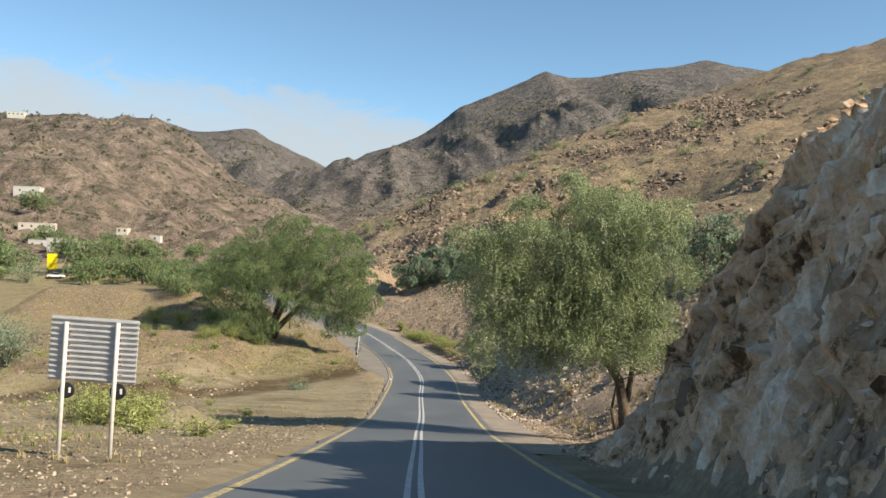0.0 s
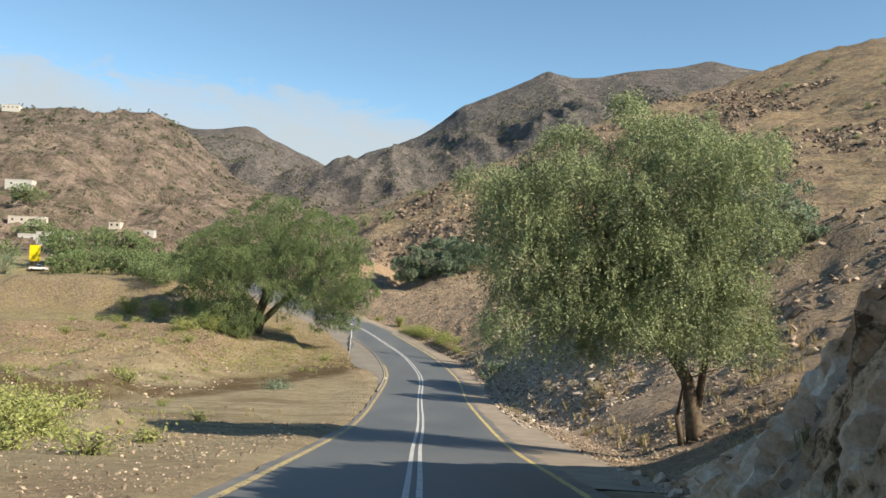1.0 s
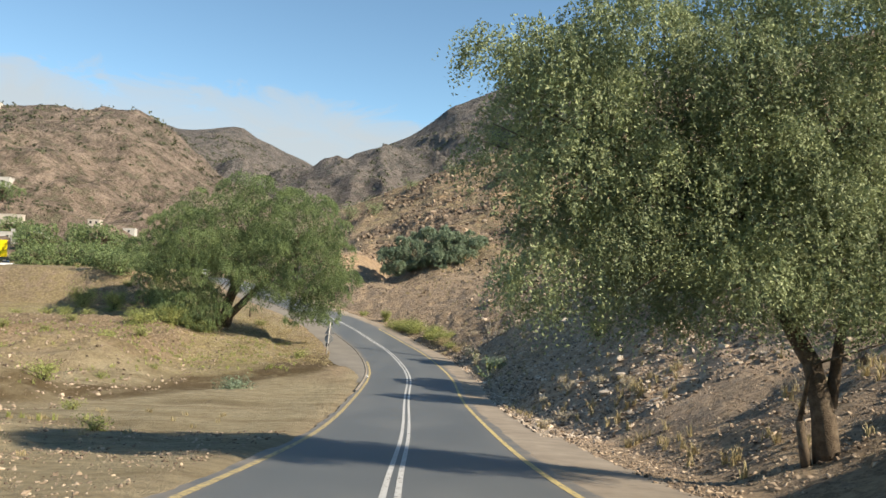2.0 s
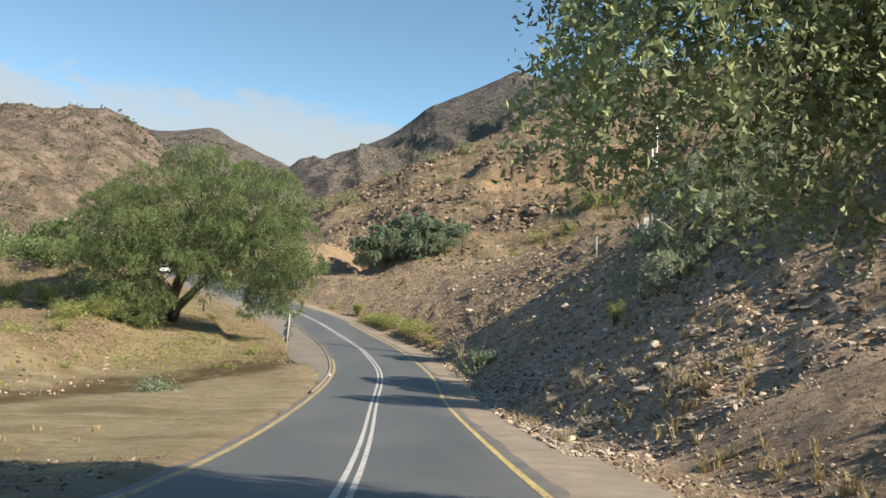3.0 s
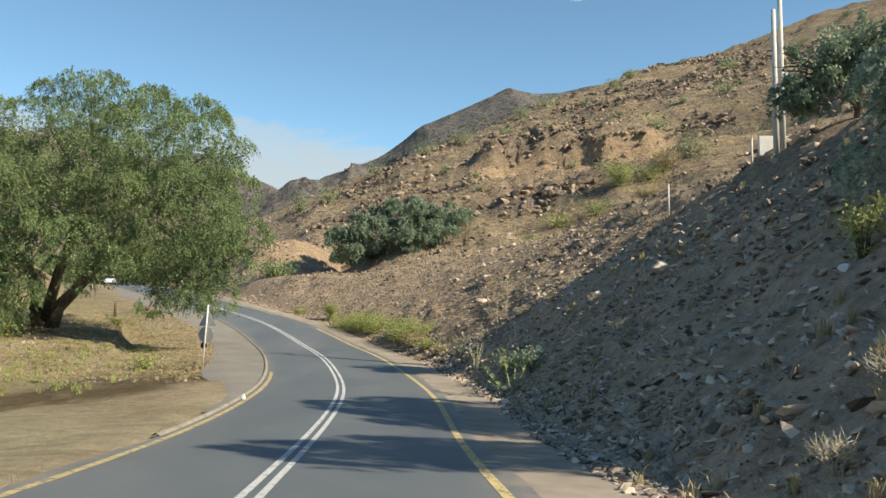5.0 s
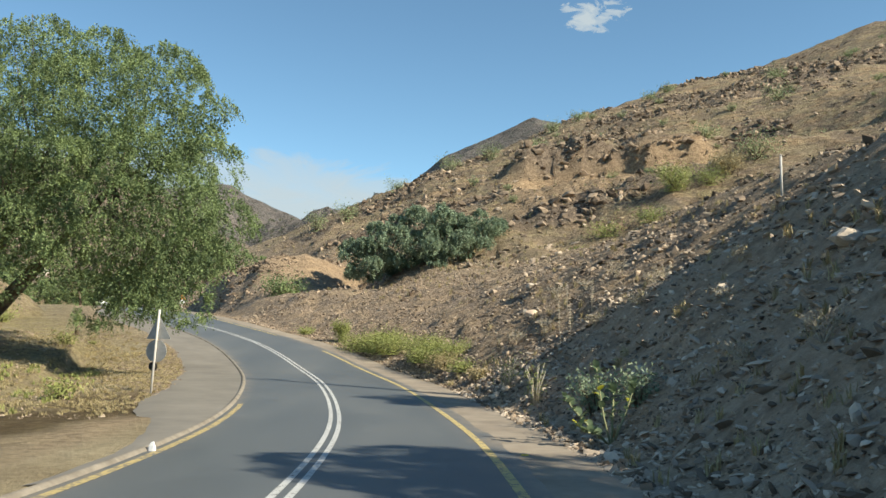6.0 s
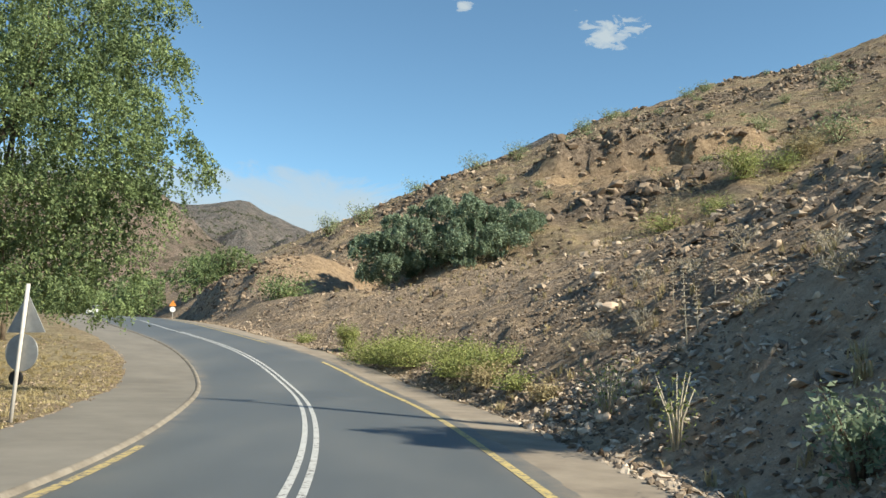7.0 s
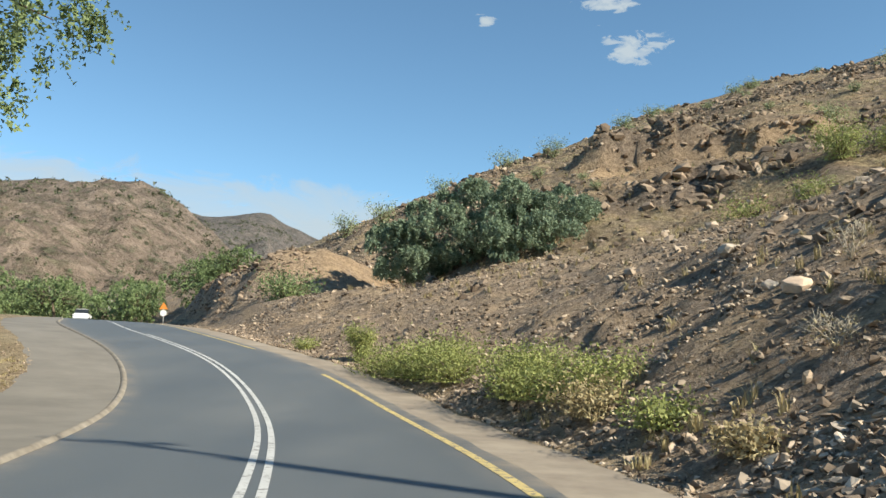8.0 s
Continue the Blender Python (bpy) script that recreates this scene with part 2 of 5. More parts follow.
def spline(kn, val, s):
    """Natural cubic spline through the knots, straight beyond both ends."""
    n, h = len(kn), np.diff(kn)
    a, b = np.eye(n), np.zeros(n)
    for i in range(1, n - 1):
        a[i, i - 1], a[i, i], a[i, i + 1] = h[i - 1], 2 * (h[i - 1] + h[i]), h[i]
        b[i] = 6 * ((val[i + 1] - val[i]) / h[i] - (val[i] - val[i - 1]) / h[i - 1])
    m = np.linalg.solve(a, b)
    s = np.asarray(s, float)
    c = np.clip(s, kn[0], kn[-1])
    j = np.clip(np.searchsorted(kn, c) - 1, 0, n - 2)
    p, q, w = kn[j + 1] - c, c - kn[j], h[j]
    out = (p**3 / 6 / w - p * w / 6) * m[j] + (q**3 / 6 / w - q * w / 6) * m[j + 1] + p / w * val[j] + q / w * val[j + 1]
    first = (val[1] - val[0]) / h[0]
    last = (val[-1] - val[-2]) / h[-1]
    return out + np.minimum(s - kn[0], 0) * first + np.maximum(s - kn[-1], 0) * last


def road_x(y):
    return spline(KNOTS, ROAD_X, y)


def road_z(y):
    return spline(KNOTS, ROAD_Z, np.minimum(y, 214))


def road_turn(y):
    return (road_x(np.asarray(y) + 0.5) - road_x(np.asarray(y) - 0.5))


def offset(x, y):
    """Metres to the right of the road's middle, square to it."""
    return (x - road_x(y)) / np.sqrt(1 + road_turn(y) ** 2)


def offset_at(x, y, foot):
    """The same, measured from a given foot on the road's middle."""
    k = road_turn(foot)
    return ((x - road_x(foot)) - (y - foot) * k) / np.sqrt(1 + k * k)


def on_road(o, y):
    """The place at the offset o beside the road's middle at y."""
    k = road_turn(y)
    c = 1 / np.sqrt(1 + k * k)
    return road_x(y) + o * c, y - o * k * c


def hash2(i, j, seed):
    v = np.sin(i * 127.1 + j * 311.7 + seed * 74.7) * 43758.5453
    return v - np.floor(v)


def vnoise(x, y, seed=0):
    i, j = np.floor(x), np.floor(y)
    u, v = x - i, y - j
    u, v = u * u * u * (u * (6 * u - 15) + 10), v * v * v * (v * (6 * v - 15) + 10)
    a, b, c, d = hash2(i, j, seed), hash2(i + 1, j, seed), hash2(i, j + 1, seed), hash2(i + 1, j + 1, seed)
    return (a + (b - a) * u + (c - a) * v + (a - b - c + d) * u * v) * 2 - 1


def fbm(x, y, octaves=4, seed=0, ridged=False):
    out, amp, total = 0.0, 1.0, 0.0
    for k in range(octaves):
        c, s = math.cos(k * 1.3), math.sin(k * 1.3)
        n = vnoise((x * c - y * s) * 2**k + 17.3 * k, (x * s + y * c) * 2**k - 9.1 * k, seed + k)
        out = out + amp * ((1 - 2 * np.abs(n)) if ridged else n)
        total += amp
        amp *= 0.5
    return out / total


def smooth(a, b, v):
    t = np.clip((v - a) / (b - a), 0, 1)
    return t * t * (3 - 2 * t)


def tab(y, ys, vs):
    return np.interp(y, ys, vs)


def softmin(a, b, k):
    h = np.clip(0.5 + 0.5 * (b - a) / k, 0, 1)
    return b + (a - b) * h - k * h * (1 - h)


CUT_Y = (-30, 22, 27, 31, 38, 52, 62, 70, 100, 106, 125, 138, 150, 160, 190, 230)
CUT_TOE = (0.2, 0.2, 0.6, 1.2, 2.6, 3.0, 1.8, 1.1, 1.0, 0.4, 0.6, 1.0, 1.6, 1.2, 1.5, 3.0)
CUT_RISE = (1.9, 1.9, 1.25, 0.7, 0.45, 0.47, 0.60, 0.77, 0.8, 0.64, 0.58, 0.44, 0.4, 0.8, 1.1, 0.6)
BENCH_Y = (-30, 20, 30, 45, 60, 74, 90, 112, 130, 150, 170)
BENCH_Z = (19.6, 18.6, 17.6, 17.2, 17.2, 15.2, 13.6, 13.3, 12.5, 9.0, 7.5)
CREST_X = (-400, -60, -25, -8, 15, 35, 67, 100, 128, 169, 260, 500)
CREST_Z = (8, 12, 25.5, 32, 43, 54, 69, 82, 93, 104, 122, 140)
HILL_X = (-1200, -620, -420, -313, -278, -236, -218, -196, -174, -144, -113, -83, -40, 60)
HILL_Z = (120, 150, 124, 119, 122, 122, 118, 104, 82, 65, 51, 44, 34, 24)
PEAK_X = (-2500, -1100, -700, -452, -411, -378, -351, -318, -285, -229, -192, -155, -128, -82, -46, -9, 26, 72, 127, 161, 200, 247, 302, 376, 422, 468, 510, 640, 900, 1600, 3000)
PEAK_Z = (300, 300, 240, 231, 223, 222, 227, 231, 210, 184, 168, 178, 194, 206, 224, 248, 276, 296, 321, 337, 328, 329, 341, 351, 363, 353, 346, 350, 370, 430, 400)


CRAGS = ((14.5, 199, 4.0), (15.5, 167, 6.0), (6, 176, 5), (46, 231, 10), (62, 250, 12), (31, 222, 6), (75, 236, 9), (-10, 199, 4), (52, 205, 6), (90, 270, 12), (24, 187, 3.5), (38, 246, 7))


def rim_of(x, y):
    """Metres behind the edge of the hill's scarp."""
    return y - 203.5 - 2.4 * vnoise(x / 7, x * 0 + 3.0, 18) - 0.8 * vnoise(x / 1.7, x * 0 + 5.0, 19)


def scarp(x):
    return smooth(10, 16, x) * smooth(47, 41, x)


def crag_mask(x, y):
    """Where bare rock breaks through the hill's soil, 0 to 1."""
    m = smooth(0.02, 0.26, fbm(x / 22, y / 12, 4, 16)) * smooth(150, 175, y) * 0.85
    for cx, cy, r in CRAGS:
        m = np.maximum(m, smooth(1.25, 0.55, np.hypot((x - cx) / r, (y - cy) / (0.75 * r)) + 0.5 * fbm(x / 3, y / 3, 3, 24)))
    m = m * cut_bank(x, y, True)
    return np.maximum(m, scarp(x) * smooth(2.2, 0.6, np.abs(rim_of(x, y) - 0.4)))


def stream_bed(x, y):
    """The damp channel across the sand, 0 to 1."""
    way = tab(y, (52, 63, 75, 85, 92, 99, 104), (-30, -22, -17.2, -15.2, -12.2, -9.4, -8.2)) + 0.9 * vnoise(y / 5, y * 0, 34)
    return smooth(4.2, 1.8, np.abs(x - way)) * smooth(50, 58, y) * smooth(106, 101, y)


def cut_bank(x, y, outside=False):
    """The smooth orange cut below the hill's scarp, 0 to 1, or all that lies outside of it."""
    m = smooth(8, 14, x) * smooth(50, 43, x) * smooth(168, 176, y + 0.18 * (x - 25)) * smooth(205, 202.5, y)
    return 1 - m * 0.9 if outside else m


def land(x, y, detail=True):
    """Height of the ground."""
    x, y = np.asarray(x, float), np.asarray(y, float)
    o = offset(x, y)
    k = road_turn(y)
    near = smooth(60, 25, np.abs(o)) * (y < 240)
    foot = y + np.clip(o, -40, 40) * k / np.sqrt(1 + k * k) * near
    for _ in range(3):
        k = road_turn(foot)
        foot = y + np.clip(offset_at(x, y, foot), -40, 40) * k / np.sqrt(1 + k * k) * near
    o = o * (1 - near) + offset_at(x, y, foot) * near
    zr = road_z(foot)
    # flat wadi floor beside the road, rising slowly away from it
    yc = np.clip(y, -60, 150)
    plain = road_z(np.minimum(yc, 100)) + 0.03 * np.maximum(0, y - 105) * smooth(0, 20, -o) + 0.02 * np.maximum(0, -x - 32)
    plain = np.where(y > 100, np.maximum(plain, zr - 0.4 * smooth(16, 30, -o)), plain)
    plain = plain + smooth(4, 12, -o) * fbm(x / 9, y / 9, 3, 5) * 0.35 + smooth(12, 22, -o) * np.maximum(0, fbm(x / 8, y / 7, 3, 6)) * 1.1
    # hill behind, bench and cut slope along the road
    crest = tab(x, CREST_X, CREST_Z)
    yr = 240 + 0.78 * np.clip(x, 0, 95)
    hill = crest - np.where(y < yr, 0.292 * (yr - y), 0.45 * (y - yr))
    hill = hill - 8.5 * np.exp(-(((x - 44) / 20) ** 2 + ((y - 193) / 13) ** 2))
    hill = hill + ((fbm(x / 26, y / 22, 4, 11, True) - 0.4) * 2.4 * smooth(0, 40, np.abs(yr - y)) + fbm(x / 5, y / 5, 4, 14) * 0.55) * smooth(8, 40, o)
    rim = rim_of(x, y)
    hill = hill + 4.2 * scarp(x) * (smooth(-0.5, 0.5, rim) * np.exp(-np.maximum(0, rim) / 12) * (0.75 + 0.4 * vnoise(x / 3, x * 0, 22)) - 0.5 * np.exp(-(((rim + 5) / 6) ** 2)))
    crag = crag_mask(x, y)
    hill = hill + crag * (np.round(fbm(x / 8, y / 6, 3, 15) * 3.5) * 0.42 + fbm(x / 3.4, y / 2.6, 3, 17, True) * 0.75) + smooth(30, 50, o) * fbm(x / 3, y / 3, 2, 19, True) * 0.22
    bench = tab(y, BENCH_Y, BENCH_Z) + 0.16 * np.maximum(0, o - 17) + fbm(x / 7, y / 7, 3, 21) * 0.7 + 1.4 * np.exp(-(((x - 21.5) / 4) ** 2) - ((y - 64) / 5) ** 2)
    toe = tab(y, CUT_Y, CUT_TOE) + fbm(x * 0 + y / 6, y * 0 + 1.5, 3, 31) * 0.5
    e = o - HALF - 1.9 - toe
    cut = zr - BANK * o - 0.03 + np.maximum(0, e) * tab(y, CUT_Y, CUT_RISE)
    right = softmin(cut, np.maximum(np.minimum(bench, 40), hill), 1.2)
    # earth mound with a cut face towards the road
    lump = 13.6 - 2.2 * smooth(-15, -23, x) - 0.05 * np.maximum(0, -x - 20) - 6.0 * np.maximum(0, np.hypot((x + 18) / 1.1, (y - 178) / 1.25) - 7.5) ** 1.2 / 10
    right = np.maximum(right, softmin(lump + fbm(x / 3, y / 3, 3, 27) * 0.4, zr + np.maximum(0, e) * 1.7, 0.8))
    # gully beside the earth mound
    right = right - 2.2 * np.exp(-(((x + 7.5 + 0.25 * (y - 168)) / 3.0) ** 2 + ((y - 168) / 9) ** 2)) * smooth(6, 10, o)
    right = np.where(e > 0, right, zr - BANK * o - 0.03)
    past = smooth(215, 245, y)
    z = np.where(o > 0, right * (1 - past) + np.maximum(hill, 6) * past, plain * (1 - past) + np.maximum(hill, plain) * past)
    wide = smooth(82, 100, y)
    shoulder = smooth(-7.0 - 9.0 * wide, -3.6 - 4.0 * wide, o) * (o <= 0) * (y < 240)
    z = z * (1 - shoulder) + (zr - BANK * o) * shoulder
    # earth mound on the wadi's far side
    away = np.hypot(np.maximum(0, np.abs(x + 47.5) - 11.5), np.maximum(0, np.abs(y - 135) - 8)) + fbm(x / 4, y / 4, 3, 39) * 0.7
    z = np.where((o < -12) & (y < 200), np.maximum(z, np.maximum(10.2 - 0.85 * np.maximum(0, away), 6.6 - 0.11 * away)), z)
    # heaps of gravel beside the wadi
    heap = smooth(-17, -24, o) * smooth(52, 66, y) * smooth(118, 100, y)
    z = z + heap * (np.maximum(0, fbm(x / 9, y / 5, 3, 36) + 0.25) * 2.2 + fbm(x / 1.6, y / 1.6, 3, 37) * 0.3 + 0.5)
    z = z + 0.75 * np.exp(-(((x + 13.6) / 1.5) ** 2 + ((y - 45) / 1.3) ** 2)) * (1 + 0.5 * fbm(x, y, 2, 38)) + 0.5 * np.exp(-(((x + 20) / 2.4) ** 2 + ((y - 50) / 1.8) ** 2))
    # shallow stream bed
    z = z - 0.1 * stream_bed(x, y)
    # left hill with its spurs
    left = tab(x + 14 * vnoise(y / 60, x * 0, 41), HILL_X, HILL_Z)
    yl = 650.0
    lh = np.where(y < yl, left - (left - 12) * np.clip((yl - y) / 320, 0, 3) ** 0.95, left - 0.35 * (y - yl))
    lh = lh + ((fbm(x / 60, y / 75, 4, 43, True) - 0.6) * 14 * smooth(yl, yl - 110, y) + (fbm(x / 26, y / 34, 2, 45, True) - 0.4) * 4) * smooth(0, 90, y - 330)
    z = np.where(y > 240, np.maximum(z, lh), z)
    # the mountains
    far = smooth(430, 700, y)
    pk = tab(x, PEAK_X, PEAK_Z)
    foot = 25 + 0.03 * np.maximum(0, y - 500)
    g = np.clip((y - 520) / 880, 0, 1) ** 1.25
    mt = foot + (pk - foot) * np.where(y < 1400, g, np.maximum(0, 1 - (y - 1400) / 1800))
    wob = np.clip((y - 520) / 500, 0, 1) * np.clip((1400 - y) / 300, 0, 1)
    mt = mt + (fbm(x / 170, y / 420, 3, 51, True) - 0.5) * 34 * wob + ((fbm(x / 70 + y / 260, y / 190, 3, 58, True) - 0.4) * 24 * wob + fbm(x / 45, y / 60, 2, 57) * 3) * smooth(520, 800, y)
    z = np.where(y > 430, np.maximum(z, mt * far), z)
    if detail:
        rough = smooth(0.3, 3.0, e) * (o > 0)
        z = z + rough * (fbm(x / 1.7, y / 1.7, 3, 61, True) * 0.34 + fbm(x / 4.5, y / 4.5, 2, 66) * 0.25)
        cliff = rough * smooth(34, 24, y)
        z = z + cliff * (fbm(x / 1.4 + y / 3, y / 1.1, 3, 71, True) * 0.85 + np.round(fbm(x / 2.3, y / 2.0, 3, 73) * 4) * 0.22)
        face = rough * smooth(158, 164, y) * smooth(200, 190, y) * smooth(14, 8, o)
        z = z + face * (fbm(x / 2.2, y / 1.4, 3, 76, True) * 1.1)
        z = z + smooth(4.2, 9, -o) * fbm(x / 1.3, y / 1.3, 3, 81) * 0.06
    # bed under the road
    bed = smooth(4.3, 3.7, np.abs(o)) * (y < 240)
    z = z * (1 - bed) + (zr - BANK * o - 0.08) * bed
    return z


def ground_at(x, y):
    return float(land(np.array([x]), np.array([y]))[0])



# ---- building helpers ----
def mesh_of(bm, name, mats):
    me = bpy.data.meshes.new(name)
    bm.to_mesh(me)
    bm.free()
    for m in mats if isinstance(mats, (list, tuple)) else [mats]:
        me.materials.append(m)
    return me


def part(name, bm, material, parent=None, label=""):
    ob = new(name, mesh_of(bm, name, material))
    if parent is not None:
        ob.parent = parent
    if label:
        ob["label"] = label
    return ob


def from_arrays(name, verts, faces, material, smooth_faces=False):
    me = bpy.data.meshes.new(name)
    verts = np.asarray(verts, np.float32)
    faces = np.asarray(faces, np.int32)
    k = faces.shape[1]
    me.vertices.add(len(verts))
    me.vertices.foreach_set("co", verts.ravel())
    me.loops.add(faces.size)
    me.loops.foreach_set("vertex_index", faces.ravel())
    me.polygons.add(len(faces))
    me.polygons.foreach_set("loop_start", np.arange(0, faces.size, k, dtype=np.int32))
    me.polygons.foreach_set("loop_total", np.full(len(faces), k, np.int32))
    me.polygons.foreach_set("use_smooth", np.full(len(faces), smooth_faces))
    me.update(calc_edges=True)
    me.materials.append(material)
    return me


def float_attribute(me, name, values):
    a = me.attributes.new(name, "FLOAT", "POINT")
    a.data.foreach_set("value", np.asarray(values, np.float32))


def grid_faces(ny, nx):
    i = (np.arange(ny - 1)[:, None] * nx + np.arange(nx - 1)[None, :]).ravel()
    return np.stack([i, i + 1, i + nx + 1, i + nx], 1)


def empty(name, place, label, category, group="", kind="", turn=0.0):
    ob = new(name)
    ob.matrix_world = pose(*place, 0, 0, turn)
    return tagged(ob, label, category, group, kind)


def add_box(bm, size, at=(0, 0, 0), rot=(0, 0, 0), bevel=0.0):
    made = bmesh.ops.create_cube(bm, size=1.0)["verts"]
    bmesh.ops.transform(bm, verts=made, matrix=pose(*at, *rot) @ Matrix.Diagonal((*size, 1)))
    if bevel:
        edges = list({e for v in made for e in v.link_edges})
        bmesh.ops.bevel(bm, geom=edges, offset=bevel, segments=2, affect="EDGES")
    return bm


def add_tube(bm, points, radii, sides=8):
    """A tapered tube along points."""
    rings = []
    pts = [Vector(p) for p in points]
    for k, p in enumerate(pts):
        way = (pts[min(k + 1, len(pts) - 1)] - pts[max(k - 1, 0)]).normalized()
        u = way.orthogonal().normalized() if k == 0 else (u - way * u.dot(way)).normalized()
        v = way.cross(u)
        rings.append([bm.verts.new(p + (u * math.cos(a) + v * math.sin(a)) * radii[k]) for a in (2 * math.pi * j / sides for j in range(sides))])
    for a, b in zip(rings, rings[1:]):
        for j in range(sides):
            f = bm.faces.new((a[j], a[(j + 1) % sides], b[(j + 1) % sides], b[j]))
            f.smooth = True
    bm.faces.new(rings[0][::-1])
    bm.faces.new(rings[-1])
    return bm


# ---- ground ----
def spread(a, b, step, reach, growth):
    """Grid lines: even steps from a to b, growing ones beyond it on both sides as far as reach."""
    mid = list(np.arange(a, b + step / 2, step))
    lo, hi, s = [], [], step
    while (lo[-1] if lo else a) > reach[0]:
        s *= growth
        lo.append((lo[-1] if lo else a) - s)
    s = step
    while (hi[-1] if hi else b) < reach[1]:
        s *= growth
        hi.append((hi[-1] if hi else b) + s)
    return np.array(lo[::-1] + mid + hi)


def build_ground():
    right = spread(25, 105, 1.15, (24, 2400), 1.037)
    left = spread(-12, 24, 0.47, (-2400, 24), 1.036)
    xs = np.concatenate([left[left < 24.2], right[right >= 24.9]])
    front = spread(-14, 150, 0.52, (-300, 150), 1.08)
    back = spread(151, 290, 1.05, (151, 4200), 1.017)
    ys = np.concatenate([front[front < 150.2], back[back > 150.5]])
    x, y = np.meshgrid(xs, ys)
    z = land(x, y)
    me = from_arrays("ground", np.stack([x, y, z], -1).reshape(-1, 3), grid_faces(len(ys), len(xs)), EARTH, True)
    o = offset(x, y)
    gz_y, gz_x = np.gradient(z, ys, xs)
    steep = np.hypot(gz_x, gz_y)
    wash = fbm(x / 14, y / 8, 4, 91)
    sandy = smooth(-3.5, -5, o) * smooth(-34, -20, o) * smooth(22, 34, y) * smooth(92, 80, y) * smooth(-0.45, 0.1, wash + 0.25)
    sandy = np.maximum(sandy, smooth(3.3, 3.8, np.abs(o)) * smooth(6.0, 4.6, np.abs(o)) * 0.85)
    rocky = np.clip(smooth(0.45, 1.0, steep) + smooth(4.8, 6.5, o) * 0.55 + 0.2, 0, 1)
    dry = smooth(18, 40, o) * 0.72 + smooth(-8, -14, o) * 0.8
    bed = stream_bed(x, y)
    flats = smooth(-0.1, 0.5, fbm(x / 6, y / 3.5, 4, 92)) * smooth(-6, -9, o) * smooth(44, 56, y) * smooth(100, 90, y) * smooth(-30, -22, o) * 0.5
    for key, val in (("crag", crag_mask(x, y) * smooth(20, 30, o) * (y < 320)), ("bank", np.maximum(cut_bank(x, y) * 0.85, smooth(1.15, 0.8, np.hypot((x + 17) / 12, (y - 178) / 14)) * 0.6 * smooth(9, 12, o))), ("wet", np.maximum(bed, flats)),
                     ("red", smooth(-17.5, -21, o + 2 * wash) * smooth(62, 76, y) * smooth(116, 108, y) * smooth(-52, -44, o) * (0.3 + 0.45 * smooth(-0.2, 0.3, wash)) + 0.9 * smooth(2.6, 1.2, np.hypot(x + 13.6, y - 45)) + 0.4 * smooth(-66, -60, x) * smooth(-30, -36, x) * smooth(118, 124, y) * smooth(150, 146, y)),
                     ("scree_lift", smooth(5.0, 6.0, o) * smooth(19, 15, o) * smooth(52, 58, y) * smooth(112, 104, y) * 0.8), ("face", smooth(5.0, 6.2, o) * smooth(36, 27, y) * smooth(16, 11, o)), ("sandy", sandy), ("rocky", rocky), ("dry", np.clip(dry, 0, 1)), ("pale", smooth(-4, -9, o) * (1 - 0.5 * smooth(-16, -24, o) * smooth(55, 70, y) * smooth(115, 100, y))), ("hilly", smooth(24, 44, o) * smooth(130, 165, y + 0.4 * o)), ("remote", smooth(300, 350, y)), ("haze_tint", smooth(430, 1050, y) * 0.6)):
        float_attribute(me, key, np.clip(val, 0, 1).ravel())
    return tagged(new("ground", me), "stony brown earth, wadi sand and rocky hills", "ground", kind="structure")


ground = build_ground()


# ---- road ----
def ribbon(name, o0, o1, y0, y1, lift, material, step=0.5, across=2, dusty=None, hump=0.0, skirt=0.0):
    """A strip along the road between two offsets, which may change with y."""
    ys = np.arange(y0, y1 + step / 2, step)
    cols = []
    for k in range(across):
        f = k / (across - 1)
        o = (o0(ys) if callable(o0) else o0) * (1 - f) + (o1(ys) if callable(o1) else o1) * f + 0 * ys
        x, y = on_road(o, ys)
        cols.append(np.stack([x, y, road_z(ys) - BANK * o + lift + hump * math.sin(math.pi * f), o], -1))
    if skirt:
        drop = np.array([0, 0, skirt, 0])
        out = cols[0] - cols[1]
        out = 0.5 * out / np.linalg.norm(out[:, :2], axis=1)[:, None]
        cols, across = [cols[0] + out - drop, *cols], across + 1
    v = np.stack(cols, 1)
    me = from_arrays(name, v[..., :3].reshape(-1, 3), grid_faces(len(ys), across), material, True)
    if dusty:
        float_attribute(me, "dusty", dusty(v[..., 3], v[..., 1]).ravel())
    return me


def edge_wobble(y, seed):
    return 0.16 * fbm(y / 1.7, y * 0 + 0.5, 3, seed)


road = tagged(new("road", ribbon("road", lambda y: -3.62 + edge_wobble(y, 3), lambda y: 3.75 + edge_wobble(y, 4), -60, 236, 0.0, ASPHALT, 0.5, 15,
                                  lambda o, y: smooth(2.9, 3.9, np.abs(o)))),
              "two-lane grey asphalt road with worn edges", "road", kind="structure")
MID = -0.22
for name, o0, o1, y0, y1, mat, label in (
    ("center_line", MID - 0.185, MID - 0.065, -50, 236, WHITE_LINE, "worn solid white centre line"),
    ("center_line", MID + 0.065, MID + 0.185, -50, 139, WHITE_LINE, "worn solid white centre line"),
    ("edge_line", -3.39, -3.22, -50, 101, FADED_LINE, "faded yellow edge line"),
    ("edge_line", 3.19, 3.37, -50, 126.8, YELLOW_LINE, "faded yellow edge line"),
    ("edge_line", 3.2, 3.36, 134, 236, YELLOW_LINE, "faded yellow edge line"),
):
    ob = new(name, ribbon(name, o0, o1, y0, y1, 0.006, mat, 0.5, 2))
    ob.parent = road
    ob["label"] = label


